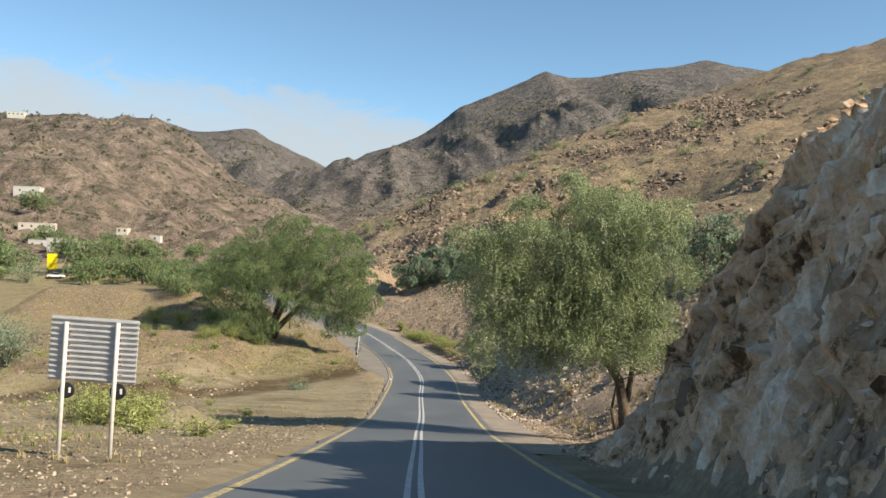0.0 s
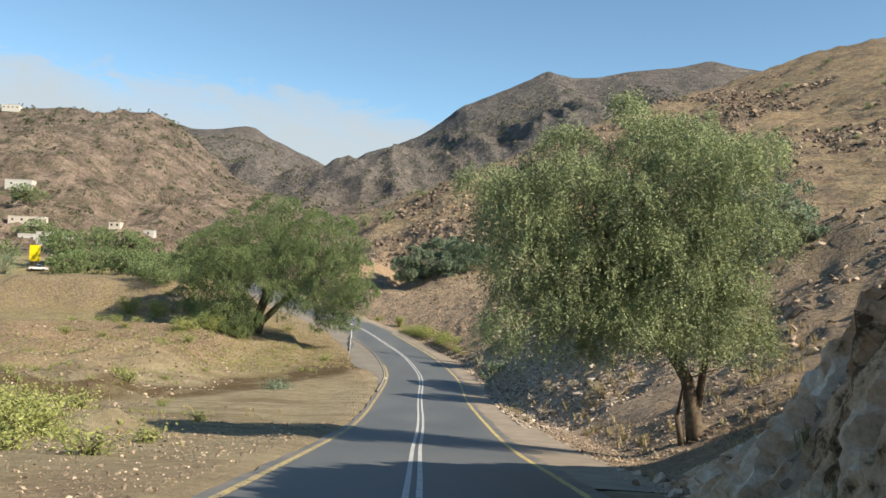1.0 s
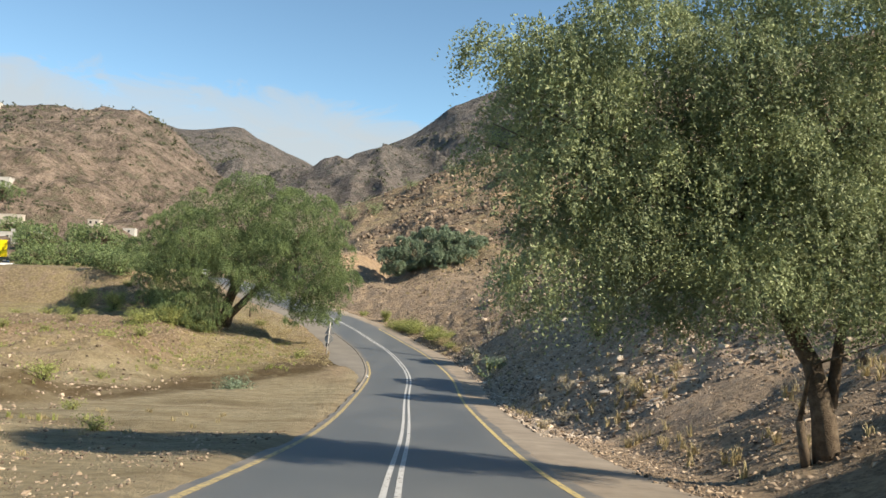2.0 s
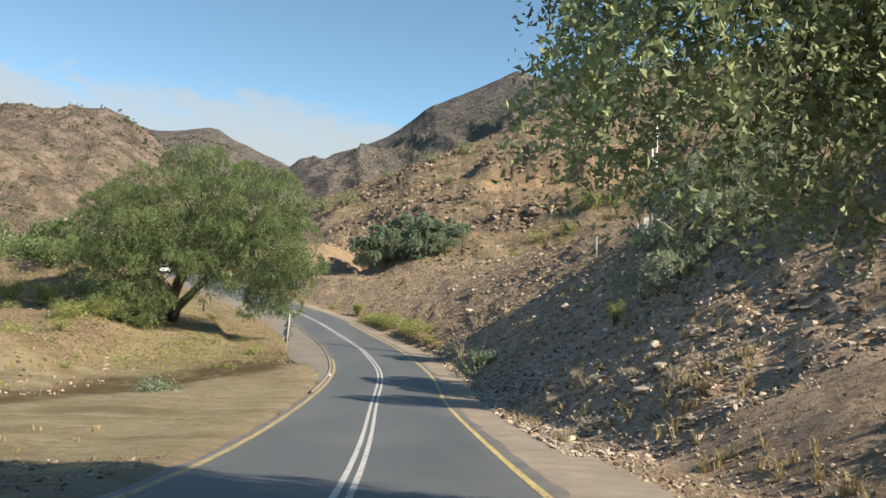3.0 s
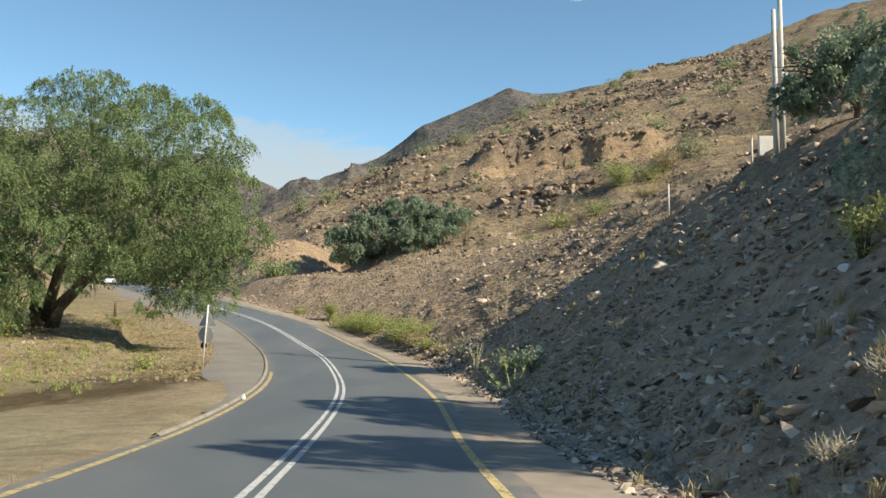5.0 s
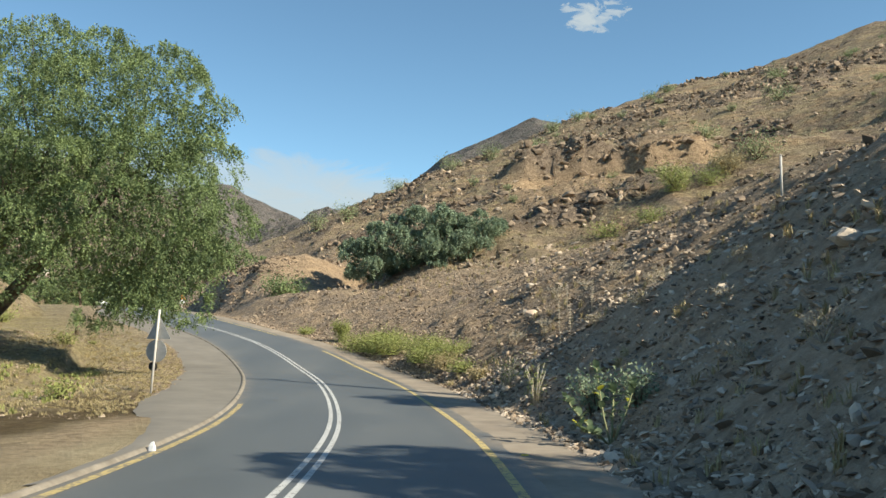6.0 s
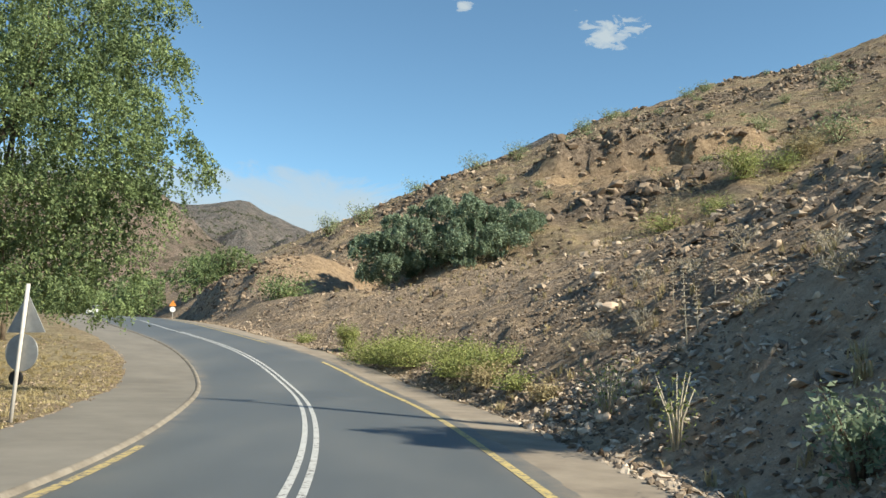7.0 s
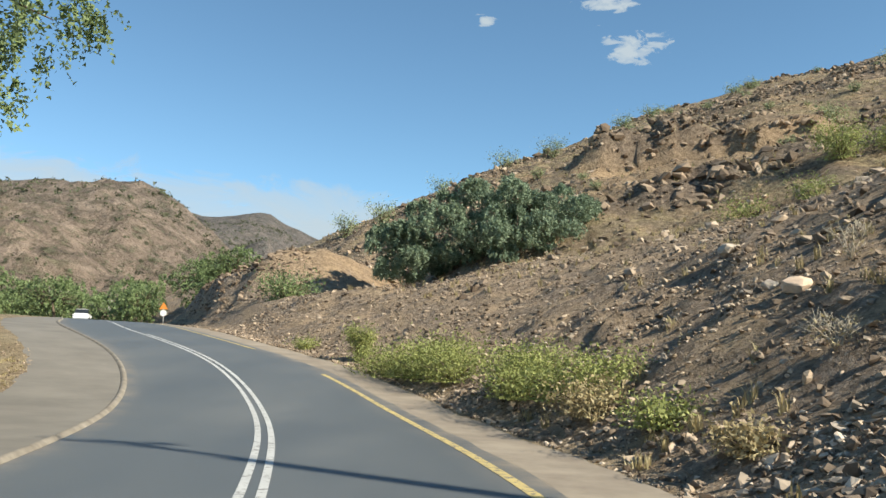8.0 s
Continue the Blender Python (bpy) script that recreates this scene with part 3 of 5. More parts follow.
# ---- trees ----
def leaves_mesh(name, centres, sizes, material, seed, flat=0.0, droop=0.5, aspect=2.2, three=True):
    """Small folded leaf blades, one island each."""
    rng = np.random.default_rng(seed)
    n = len(centres)
    way = rng.normal(size=(n, 3))
    way[:, 2] = way[:, 2] * (1 - flat) - droop
    way /= np.linalg.norm(way, axis=1)[:, None]
    side = np.cross(way, rng.normal(size=(n, 3)))
    side /= np.linalg.norm(side, axis=1)[:, None] + 1e-9
    s = sizes[:, None]
    a, b = centres - way * s * 0.5, centres + way * s * 0.5
    w = side * s * 0.5 / aspect
    m = centres + np.cross(way, side) * s * 0.08
    if three:
        v = np.stack([a, b - w * 0.4, m + w * 1.6], 1).reshape(-1, 3)
        return from_arrays(name, v, np.arange(3 * n).reshape(n, 3), material)
    v = np.stack([a, m - w, b, m + w], 1).reshape(-1, 3)
    return from_arrays(name, v, np.arange(4 * n).reshape(n, 4), material)


def blob_points(rng, n, lobes, shell=0.55):
    """Points in the outer part of a crown made of several lobes (x, y, z, rx, ry, rz)."""
    lobes = np.asarray(lobes, float)
    vol = (lobes[:, 3] * lobes[:, 4] * lobes[:, 5]) ** 0.72
    pick = rng.choice(len(lobes), n, p=vol / vol.sum())
    d = rng.normal(size=(n, 3))
    d /= np.linalg.norm(d, axis=1)[:, None]
    r = shell + (1 - shell) * rng.random(n) ** 0.6
    return lobes[pick, :3] + d * r[:, None] * lobes[pick, 3:6], d, pick


def tree(name, place, lobes, trunk, material, label, category="tree", n=14000, size=0.28, seed=1, sprays=350, strand=1.4, group="", turn=0.0, clump=1.0, fill=0, broad=1.7, folded=False, lumps=0):
    """A tapered trunk with limbs, and a crown of hanging sprays of small leaves. trunk: list of (points, radii)."""
    rng = np.random.default_rng(seed)
    root = empty(name, place, label, category, group, "", turn)
    bm = bmesh.new()
    for pts, rad in trunk:
        add_tube(bm, pts, rad, 8)
    lob = np.asarray(lobes, float)
    tips, _, _ = blob_points(rng, 60, lobes, 0.3)
    ends = [Vector(p[-1]) for p, _ in trunk]
    for tip in tips:
        tip = Vector(tip)
        start = min(ends, key=lambda q: (q - tip).length)
        mid = start.lerp(tip, 0.5) + Vector((rng.normal(0, 0.3), rng.normal(0, 0.3), 0.3))
        add_tube(bm, [start, mid, tip], [0.07, 0.04, 0.012], 5)
    part("trunk", bm, BARK, root, "rough grey-brown bark")
    heads = max(8, sprays // 12)
    inner = np.asarray(lobes, float) * np.array([1, 1, 1, 0.88, 0.88, 0.88])
    cc, cd, _ = blob_points(rng, heads, inner, 0.5)
    own = rng.integers(0, heads, sprays)
    d = rng.normal(size=(sprays, 3)) + cd[own] * 0.9 + np.array([0, 0, 0.5])
    d /= np.linalg.norm(d, axis=1)[:, None]
    bulk = clump * rng.uniform(0.55, 1.3, heads)
    if lumps:
        # rounded masses of foliage over the outside of the crown
        lob = lob.copy()
        lob[:, 3:6] = np.maximum(lob[:, 3:6] - clump * 0.5, lob[:, 3:6] * 0.5)
        cc, cd, _ = blob_points(rng, lumps * 12, lob, 0.88)
        deep = np.min(np.linalg.norm((cc[:, None, :] - lob[None, :, :3]) / lob[None, :, 3:6], axis=2), axis=1)
        cc, cd = cc[deep > 0.72], cd[deep > 0.72]
        # spread evenly: each next one as far from the others as can be
        pick, gap = [0], np.linalg.norm(cc - cc[0], axis=1)
        for _ in range(lumps - 1):
            pick.append(int(np.argmax(gap)))
            gap = np.minimum(gap, np.linalg.norm(cc - cc[pick[-1]], axis=1))
        pick = np.array(pick)
        cc, cd, heads = cc[pick], cd[pick], lumps
        bulk = clump * rng.uniform(0.6, 1.35, heads)
        own = rng.choice(heads, sprays, p=bulk**2 / np.sum(bulk**2))
        d = rng.normal(size=(sprays, 3)) + cd[own] * 0.6 + np.array([0, 0, 0.35])
        d /= np.linalg.norm(d, axis=1)[:, None]
    c = cc[own] + d * (bulk[own] * rng.uniform(0.8 if lumps else 0.55, 1.0, sprays))[:, None] * np.array([1, 1, 0.75])
    d[:, 2] = np.abs(d[:, 2]) * 0.5 + 0.1
    per_strand = 16
    strands = max(1, n // (sprays * per_strand))
    total = sprays * strands
    k = np.repeat(np.arange(sprays), strands)
    length = strand * rng.uniform(0.5, 1.2, total)
    head = c[k] + rng.normal(size=(total, 3)) * strand * 0.2
    way = d[k] * 0.7 + rng.normal(size=(total, 3)) * 0.35
    kk = np.repeat(np.arange(total), per_strand)
    f = (np.tile(np.arange(per_strand), total) + rng.random(total * per_strand)) / per_strand
    pos = head[kk] + way[kk] * (f * 0.7 * length[kk])[:, None] + np.stack([0 * f, 0 * f, -f * f * length[kk]], 1) + rng.normal(size=(len(kk), 3)) * 0.32 * size
    sizes = size * rng.uniform(0.6, 1.3, len(kk))
    if fill:
        core, _, _ = blob_points(rng, fill, np.asarray(lobes, float) * np.array([1, 1, 1, 0.74, 0.74, 0.74]), 0.3)
        pos, sizes = np.concatenate([pos, core]), np.concatenate([sizes, size * rng.uniform(1.0, 1.8, fill)])
    me = leaves_mesh("crown", pos, sizes, material, seed + 5, 0.0, 0.5, broad, not folded)
    crown = new("crown", me)
    crown.parent = root
    return root

# ---- stones ----
G = (1 + 5**0.5) / 2
ROUND = (np.array([(-1, G, 0), (1, G, 0), (-1, -G, 0), (1, -G, 0), (0, -1, G), (0, 1, G), (0, -1, -G), (0, 1, -G), (G, 0, -1), (G, 0, 1), (-G, 0, -1), (-G, 0, 1)]) / 3.4,
         np.array([(0, 11, 5), (0, 5, 1), (0, 1, 7), (0, 7, 10), (0, 10, 11), (1, 5, 9), (5, 11, 4), (11, 10, 2), (10, 7, 6), (7, 1, 8), (3, 9, 4), (3, 4, 2), (3, 2, 6), (3, 6, 8), (3, 8, 9), (4, 9, 5), (2, 4, 11), (6, 2, 10), (8, 6, 7), (9, 8, 1)]))
SHARD = (np.array([(1, 0, 0), (-1, 0, 0), (0, 1, 0), (0, -1, 0), (0, 0, 1), (0, 0, -1)]) * 0.6,
         np.array([(0, 2, 4), (2, 1, 4), (1, 3, 4), (3, 0, 4), (2, 0, 5), (1, 2, 5), (3, 1, 5), (0, 3, 5)]))


def stone_set(rng, x, y, size, shape, sink, flat):
    """Vertices and faces of stones of one shape, each jittered, turned and laid on the ground."""
    corner, faces = shape
    n, k = len(x), len(corner)
    v = corner[None] + rng.uniform(-0.18, 0.18, (n, k, 3))
    v *= (size[:, None] * np.stack([rng.uniform(0.8, 1.5, n), rng.uniform(0.6, 1.0, n), rng.uniform(0.35, 1.0, n) * flat + 0.15], 1))[:, None, :]
    a, b, c = rng.uniform(0, 2 * np.pi, n), rng.normal(0, 0.45, n), rng.normal(0, 0.45, n)
    ca, sa, cb, sb, cc, sc = np.cos(a), np.sin(a), np.cos(b), np.sin(b), np.cos(c), np.sin(c)
    o, i = np.zeros(n), np.ones(n)
    turn = lambda m: np.moveaxis(np.array(m), -1, 0)
    r = turn([[ca, -sa, o], [sa, ca, o], [o, o, i]]) @ turn([[cb, o, sb], [o, i, o], [-sb, o, cb]]) @ turn([[i, o, o], [o, cc, -sc], [o, sc, cc]])
    v = np.einsum("nij,nkj->nki", r, v)
    v += np.stack([x, y, land(x, y) + size * (0.3 - sink)], 1)[:, None, :]
    return v.reshape(-1, 3), (np.arange(n)[:, None, None] * k + faces[None]).reshape(-1, 3)


def stones_mesh(name, x, y, size, material, seed, sink=0.25, flat=0.6):
    """Angular stones lying on the ground: small shards and larger, rounder blocks."""
    rng = np.random.default_rng(seed)
    big = size > np.quantile(size, 0.86)
    v0, f0 = stone_set(rng, x[big], y[big], size[big], ROUND, sink, flat)
    v1, f1 = stone_set(rng, x[~big], y[~big], size[~big], SHARD, sink, flat)
    return from_arrays(name, np.concatenate([v0, v1]), np.concatenate([f0, f1 + len(v0)]), material)


def beside(rng, n, y0, y1, o0, o1, bias=1.0, clump=0.0, seed=0):
    """Random places beside the road, thinned to clumps."""
    y = rng.uniform(y0, y1, n)
    o = o0 + (o1 - o0) * rng.random(n) ** bias
    x, yy = on_road(o, y)
    if clump:
        keep = fbm(x / 3.5, yy / 3.5, 3, seed) > rng.uniform(-1, 1, n) * 0.5 + clump - 0.5
        x, yy = x[keep], yy[keep]
    return x, yy


def stone_field(name, label, y0, y1, o0, o1, n, small, big, material, seed, bias=1.0, clump=0.4, sink=0.25, flat=0.6):
    rng = np.random.default_rng(seed)
    x, y = beside(rng, n, y0, y1, o0, o1, bias, clump, seed)
    size = small * (big / small) ** (rng.random(len(x)) ** 2.4)
    return tagged(new(name, stones_mesh(name, x, y, size, material, seed, sink, flat)), label, "rubble", kind="stuff")


# The cut slope lies in shade; its paler stones lift that in colour.
stone_field("slope_rubble", "dark brown broken stones on the cut slope", 56, 108, 5.2, 18, 23000, 0.05, 0.25, STONE_GREY_LIFTED, 101, 1.3, 0.2, 0.12, 0.35)
stone_field("slope_chips", "small sharp chips of stone on the debris slope", 88, 130, 5.3, 14, 11000, 0.035, 0.14, STONE_GREY_LIFTED, 114, 1.1, 0.1, 0.1)
stone_field("slope_slabs", "flat split slabs of brown stone on the cut slope", 56, 108, 5.4, 16, 4500, 0.12, 0.4, STONE_GREY_LIFTED, 111, 1.1, 0.3, 0.2, 0.12)
stone_field("slope_rubble", "reddish broken stones on the debris slope", 102, 152, 5.3, 30, 27000, 0.045, 0.25, STONE, 102, 1.1, 0.25, 0.14)
stone_field("fan_gravel", "loose brown gravel below the slope", 26, 66, 5.9, 15, 18000, 0.03, 0.17, STONE, 103, 1.0, 0.25)
stone_field("toe_rubble", "fallen stones along the slope's foot", 62, 150, 5.4, 7.6, 6000, 0.04, 0.22, STONE, 104, 1.3, 0.3, 0.12)
stone_field("wadi_gravel", "pale gravel on the wadi floor", 6, 52, -26, -4.3, 17000, 0.03, 0.12, STONE, 105, 0.8, 0.15, 0.2)
stone_field("verge_gravel", "tan gravel round the sign post", 96, 132, -18, -6.3, 13000, 0.03, 0.12, STONE, 106, 0.8, 0.4)
stone_field("hill_stones", "dark stones scattered on the hill", 125, 285, 22, 125, 18000, 0.18, 0.75, STONE, 107, 1.0, 0.4, 0.15)
rng = np.random.default_rng(109)
cx, cy = rng.uniform(-16, 115, 60000), rng.uniform(152, 300, 60000)
kept = (crag_mask(cx, cy) > rng.uniform(0.15, 1.0, 60000)) & (offset(cx, cy) > 14) & (cy < 246 + 0.75 * np.clip(cx, 0, 95))
cx, cy = cx[kept][:11000], cy[kept][:11000]
tagged(new("crag_rock", stones_mesh("crag_rock", cx, cy, 0.25 * 6.0 ** (rng.random(len(cx)) ** 2.2), STONE_DARK, 109, 0.3, 0.7)), "broken dark rock of the hill's outcrops", "rubble", kind="stuff")
stone_field("bench_stones", "lit stones on the bench above the cut", 50, 135, 14, 34, 9000, 0.08, 0.6, STONE, 108, 1.2, 0.4)


stone_field("cut_face_rock", "jagged brown rock in the mound's cut face", 158, 194, 5.6, 15, 5000, 0.15, 0.6, STONE_DARK, 112, 1.0, 0.2, 0.45)
stone_field("heap_gravel", "brown gravel heaps on the wadi's far side", 50, 122, -50, -16, 16000, 0.05, 0.26, STONE, 113, 0.9, 0.3, 0.2)


# ---- rock face ----
rock_face = tagged(new("rock_face"), "dark fractured rock face rising beside the road", "rock face", kind="structure")


def block_mesh(seed, material):
    """One angular, split block."""
    rng = random.Random(seed)
    bm = bmesh.new()
    bmesh.ops.create_icosphere(bm, subdivisions=1, radius=0.75)
    cuts = [(Vector((rng.uniform(-1, 1), rng.uniform(-1, 1), rng.uniform(-1, 1))).normalized(), rng.uniform(0.2, 0.5)) for _ in range(10)]
    for v in bm.verts:
        v.co *= rng.uniform(0.9, 1.1)
        for n, d in cuts:
            over = v.co.dot(n) - d
            if over > 0:
                v.co -= n * over
    return mesh_of(bm, "rock", material)


ROCK_DARK = stone_material("weathered_dark_rock", (0.22, 0.145, 0.095), (0.84, 0.63, 0.46))
ROCK_PIECE = stone_material("fractured_brown_rock", (0.22, 0.145, 0.095), (0.80, 0.60, 0.45), True)
ROCK_PALE = stone_material("pale_split_rock", (0.34, 0.28, 0.22), (0.54, 0.46, 0.375))


def jointed_rock_material():
    m = Mat("jointed_brown_rock", 0.9, 0, 0.2)
    tone = m.math("ADD", m.attr("tone"), m.math("MULTIPLY", m.math("SUBTRACT", m.noise(2.0, 9, 0.8), 0.5), 1.5))
    col = m.ramp(tone, (0.22, (0.15, 0.085, 0.048)), (0.36, (0.62, 0.385, 0.225)), (0.6, (0.80, 0.545, 0.365)), (0.86, (0.92, 0.775, 0.63)))
    col = m.mix(0.5, col, m.ramp(m.noise(9, 7, 0.75), (0.34, 0.5), (0.55, 1.0)), "MULTIPLY")
    m.color(col)
    return m.bump(m.noise(2.6, 10, 0.8), 0.8, 0.16).m


def joint_blocks(u, v, seed):
    """Random depth and tone of the block that holds the place u, v."""
    u = u + 0.55 * fbm(u / 1.5, v / 1.5, 2, seed + 3)
    v = v + 0.55 * fbm(u / 1.5, v / 1.5, 2, seed + 5)
    row = np.floor(v)
    col = np.floor(u + 0.5 * (row % 2) + 0.3 * hash2(row, row * 0, seed))
    return hash2(col, row, seed), hash2(col, row, seed + 9)


def rock_sheet():
    """The jointed face itself: blocks that stand proud of one another."""
    ys, os = np.arange(4, 37, 0.13), np.arange(5.3, 13.2, 0.075)
    o, y = np.meshgrid(os, ys)
    x, yy = on_road(o, y)
    z = land(x, yy)
    up = z * 0.9
    lean = yy + 0.35 * up
    d1, t1 = joint_blocks(lean / 1.5, up / 2.1, 301)
    d2, t2 = joint_blocks(lean / 0.55, up / 0.7, 331)
    d3, t3 = joint_blocks(lean / 0.24, up / 0.3, 351)
    proud = (d1 * 0.55 + d2 * 0.5 + d3 * 0.28 - 0.55) * smooth(5.3, 6.4, o) * smooth(37, 31, y)
    me = from_arrays("jointed_face", np.stack([x - proud * 0.85, yy, z + proud * 0.4 - 0.12 * smooth(6.2, 5.3, o) - 0.5 * smooth(32, 37, y)], -1).reshape(-1, 3), grid_faces(len(ys), len(os)), jointed_rock_material())
    float_attribute(me, "tone", (0.45 * t1 + 0.35 * t2 + 0.2 * t3).ravel())
    ob = new("jointed_face", me)
    ob.parent = rock_face


rock_sheet()
shapes = [block_mesh(k, ROCK_PIECE if k % 7 else ROCK_PALE) for k in range(15)]
rng = random.Random(5)
for k in range(290):
    y = rng.uniform(9, 33)
    o = rng.uniform(5.3, 12.5)
    x, yy = on_road(o, y)
    ob = new("rock", shapes[rng.randrange(15)])
    s = rng.uniform(0.16, 0.42) * (1.0 if rng.random() < 0.92 else 1.8)
    ob.matrix_world = pose(float(x), float(yy), ground_at(float(x), float(yy)) + 0.05 * s, rng.uniform(-8, 22), rng.uniform(14, 38), rng.uniform(-25, 25)) @ Matrix.Diagonal((s * 0.8, s * rng.uniform(0.8, 1.5), s * rng.uniform(0.9, 1.7), 1))
    ob.parent = rock_face
stone_field("face_rubble", "splintered stone on the rock face", 7, 36, 5.0, 14, 6000, 0.05, 0.26, ROCK_DARK, 110, 0.8, 0.4, 0.1, 0.7)


# ---- trees ----
def crown_tree(name, place, lobes, trunk, material, label, n, size, seed, sprays, strand, clump=1.0, turn=0.0, fill=0, broad=1.7, folded=False, lumps=0):
    return tree(name, (place[0], place[1], ground_at(*place) - 0.05), lobes, trunk, material, label, n=n, size=size, seed=seed, sprays=sprays, strand=strand, turn=turn, clump=clump, fill=fill, broad=broad, folded=folded, lumps=lumps)


# crown lobes: centre and half sizes
high_lobes = [(-6.6, 0, 9.0, 4.2, 4.8, 4.6), (-0.6, 0.5, 11.8, 5.2, 5.4, 4.6), (6.0, -2.5, 10.6, 4.9, 4.6, 4.4), (-3.0, -3.5, 8.4, 3.8, 3.4, 4.0), (2.8, -3.8, 8.6, 4.0, 3.4, 3.6), (0.6, -0.5, 15.4, 2.6, 2.4, 2.0), (5.4, 0, 14.0, 2.0, 2.0, 2.0), (-5.6, -0.5, 13.2, 2.4, 2.4, 1.8)]
low_lobes = [
    (7.6, -5.0, 4.6, 3.2, 2.5, 3.3), (4.4, -5.4, 5.2, 2.7, 2.1, 2.7), (-6.0, -4.2, 3.0, 2.8, 2.3, 3.0), (10.1, -4.4, 6.2, 2.2, 2.0, 3.0), (9.5, -4.6, 3.4, 1.8, 1.8, 2.2),
    (-2.2, -5.2, 2.6, 1.8, 1.7, 2.6), (3.4, -5.2, 4.0, 2.2, 1.9, 2.0), (10.5, -4.2, 10.6, 1.4, 1.3, 1.2), (-2.6, -5.0, 4.5, 2.3, 2.0, 2.4), (-3.4, -4.6, 1.8, 2.0, 1.8, 2.3),
    (7.4, -5.2, 2.8, 2.4, 2.0, 2.1), (-9.4, -2.5, 7.6, 2.6, 2.8, 3.4), (0.2, -5.4, 7.4, 2.8, 2.0, 2.6), (-8.4, -1, 3.7, 2.8, 3.2, 3.6), (-6.2, -2.4, 1.9, 2.6, 2.6, 2.4),
    (-4.4, -4.0, 2.7, 2.3, 2.2, 2.7), (8.7, -4.4, 7.4, 3.3, 3.0, 4.2), (8.3, -4.4, 3.6, 2.7, 2.6, 2.6), (5.6, -4.6, 4.2, 2.7, 2.4, 2.6), (2.4, -4.8, 5.4, 2.4, 2.2, 2.4),
    (9.9, -4.2, 9.8, 2.2, 2.0, 1.6),
]
crown_tree("acacia_tree", (-20.5, 114.5),
           high_lobes + low_lobes,
           [([(-2.4, 0, -0.5), (-2.8, 0, 1.5), (-3.4, 0.4, 3.8), (-5.6, 0, 7.0)], [0.55, 0.45, 0.34, 0.18]), ([(-2.1, 0.1, -0.5), (-1.4, 0, 1.5), (1.4, -0.3, 4.4), (5.5, -2, 8.0)], [0.5, 0.42, 0.32, 0.16]), ([(-2.4, 0.2, 0.6), (-1.6, 0.6, 4), (0.4, 1, 9)], [0.4, 0.33, 0.18]), ([(-2.2, 0, 0.8), (-1.0, -1.6, 3.0), (1, -4, 6.5)], [0.34, 0.26, 0.12])],
           LEAF_TREE, "wide green acacia tree with hanging foliage beside the road", 450000, 0.097, 3, 7000, 0.5, 1.45, 0.0, 80000, 1.6, lumps=132)
crown_tree("acacia_tree", (9.1, 41.8),
           [(-6.6, -1.2, 7.2, 2.3, 1.9, 2.3), (-4.2, -1.0, 8.3, 2.8, 2.2, 2.4), (-5.6, -1.3, 4.6, 2.0, 1.6, 1.7), (-3.4, -1.5, 4.5, 2.0, 1.6, 1.5), (-1.2, -1.3, 4.7, 1.9, 1.6, 1.6), (0.7, -0.6, 3.8, 1.3, 1.2, 1.5), (-7.2, -1.2, 8.6, 1.6, 1.5, 1.2), (-1.2, -0.8, 8.9, 2.8, 2.2, 2.4), (0.5, -0.6, 7.2, 1.6, 1.8, 2.8), (-5.2, -1.4, 5.3, 1.8, 1.6, 1.7), (-2.9, -1.5, 5.8, 2.2, 1.7, 2.0), (0.3, -1.0, 5.2, 1.4, 1.5, 1.4), (-1.9, -0.7, 10.9, 1.3, 1.1, 0.9), (-2.8, -0.8, 11.5, 0.8, 0.7, 0.9), (1.0, -0.8, 10.4, 1.2, 1.0, 0.9)],
           [([(0, 0, -0.4), (-0.15, 0, 1.0), (-0.4, 0.1, 2.2), (-2.2, 0, 5.0)], [0.36, 0.29, 0.23, 0.1]), ([(0, 0, 1.2), (0.22, 0.1, 2.6), (0.7, 0.3, 5.5)], [0.16, 0.13, 0.07]), ([(-0.5, 0, -0.3), (-0.75, -0.1, 0.9)], [0.14, 0.1])],
           LEAF_TREE_PALE, "slender acacia tree with drooping pale green foliage", 250000, 0.088, 8, 3900, 0.75, 1.0, 0.0, 36000, 2.0, lumps=64)
crown_tree("bench_tree", (17.0, 78.0),
           [(-1.5, 0, 1.4, 2.6, 2.8, 2.3), (1.5, 0, 2.8, 3.0, 2.8, 2.6), (3.2, 0, 3.2, 1.9, 2.4, 2.2), (-3.2, -0.5, -0.6, 2.0, 2.2, 1.6), (0.5, -1.5, 0.8, 2.4, 2, 1.6), (-4.8, -1.0, -2.4, 1.5, 1.8, 1.3)],
           [([(0, 0, -0.6), (0.3, 0, 1.2), (0.8, 0, 3)], [0.24, 0.2, 0.1]), ([(0.2, 0, 0.2), (-0.8, 0.2, 1.6)], [0.16, 0.08]), ([(0.3, 0, 0.6), (2.2, 0, 2.8)], [0.16, 0.08])],
           LEAF_GREY, "dense grey-green tree leaning over the cut slope", 95000, 0.12, 12, 1500, 0.5, 0.8, 0.0, 6000, lumps=42)
crown_tree("bench_tree", (19.8, 66.5),
           [(-2.0, 0, 3.2, 2.6, 2.4, 2.0), (0.8, 0, 4.4, 2.9, 2.6, 2.2), (2.6, 0, 3.8, 2.2, 2.2, 1.7), (0.2, -0.6, 2.4, 2.2, 1.8, 1.2)],
           [([(0, 0, -0.6), (0.2, 0, 1.6), (0.8, 0, 4.2)], [0.22, 0.18, 0.08]), ([(0.1, 0, 0.6), (-1.0, 0.2, 2.6)], [0.15, 0.07])],
           LEAF_BLUE, "rounded green tree on top of the cut slope", 26000, 0.17, 13, 600, 0.4, 0.7, 0.0, 2500)
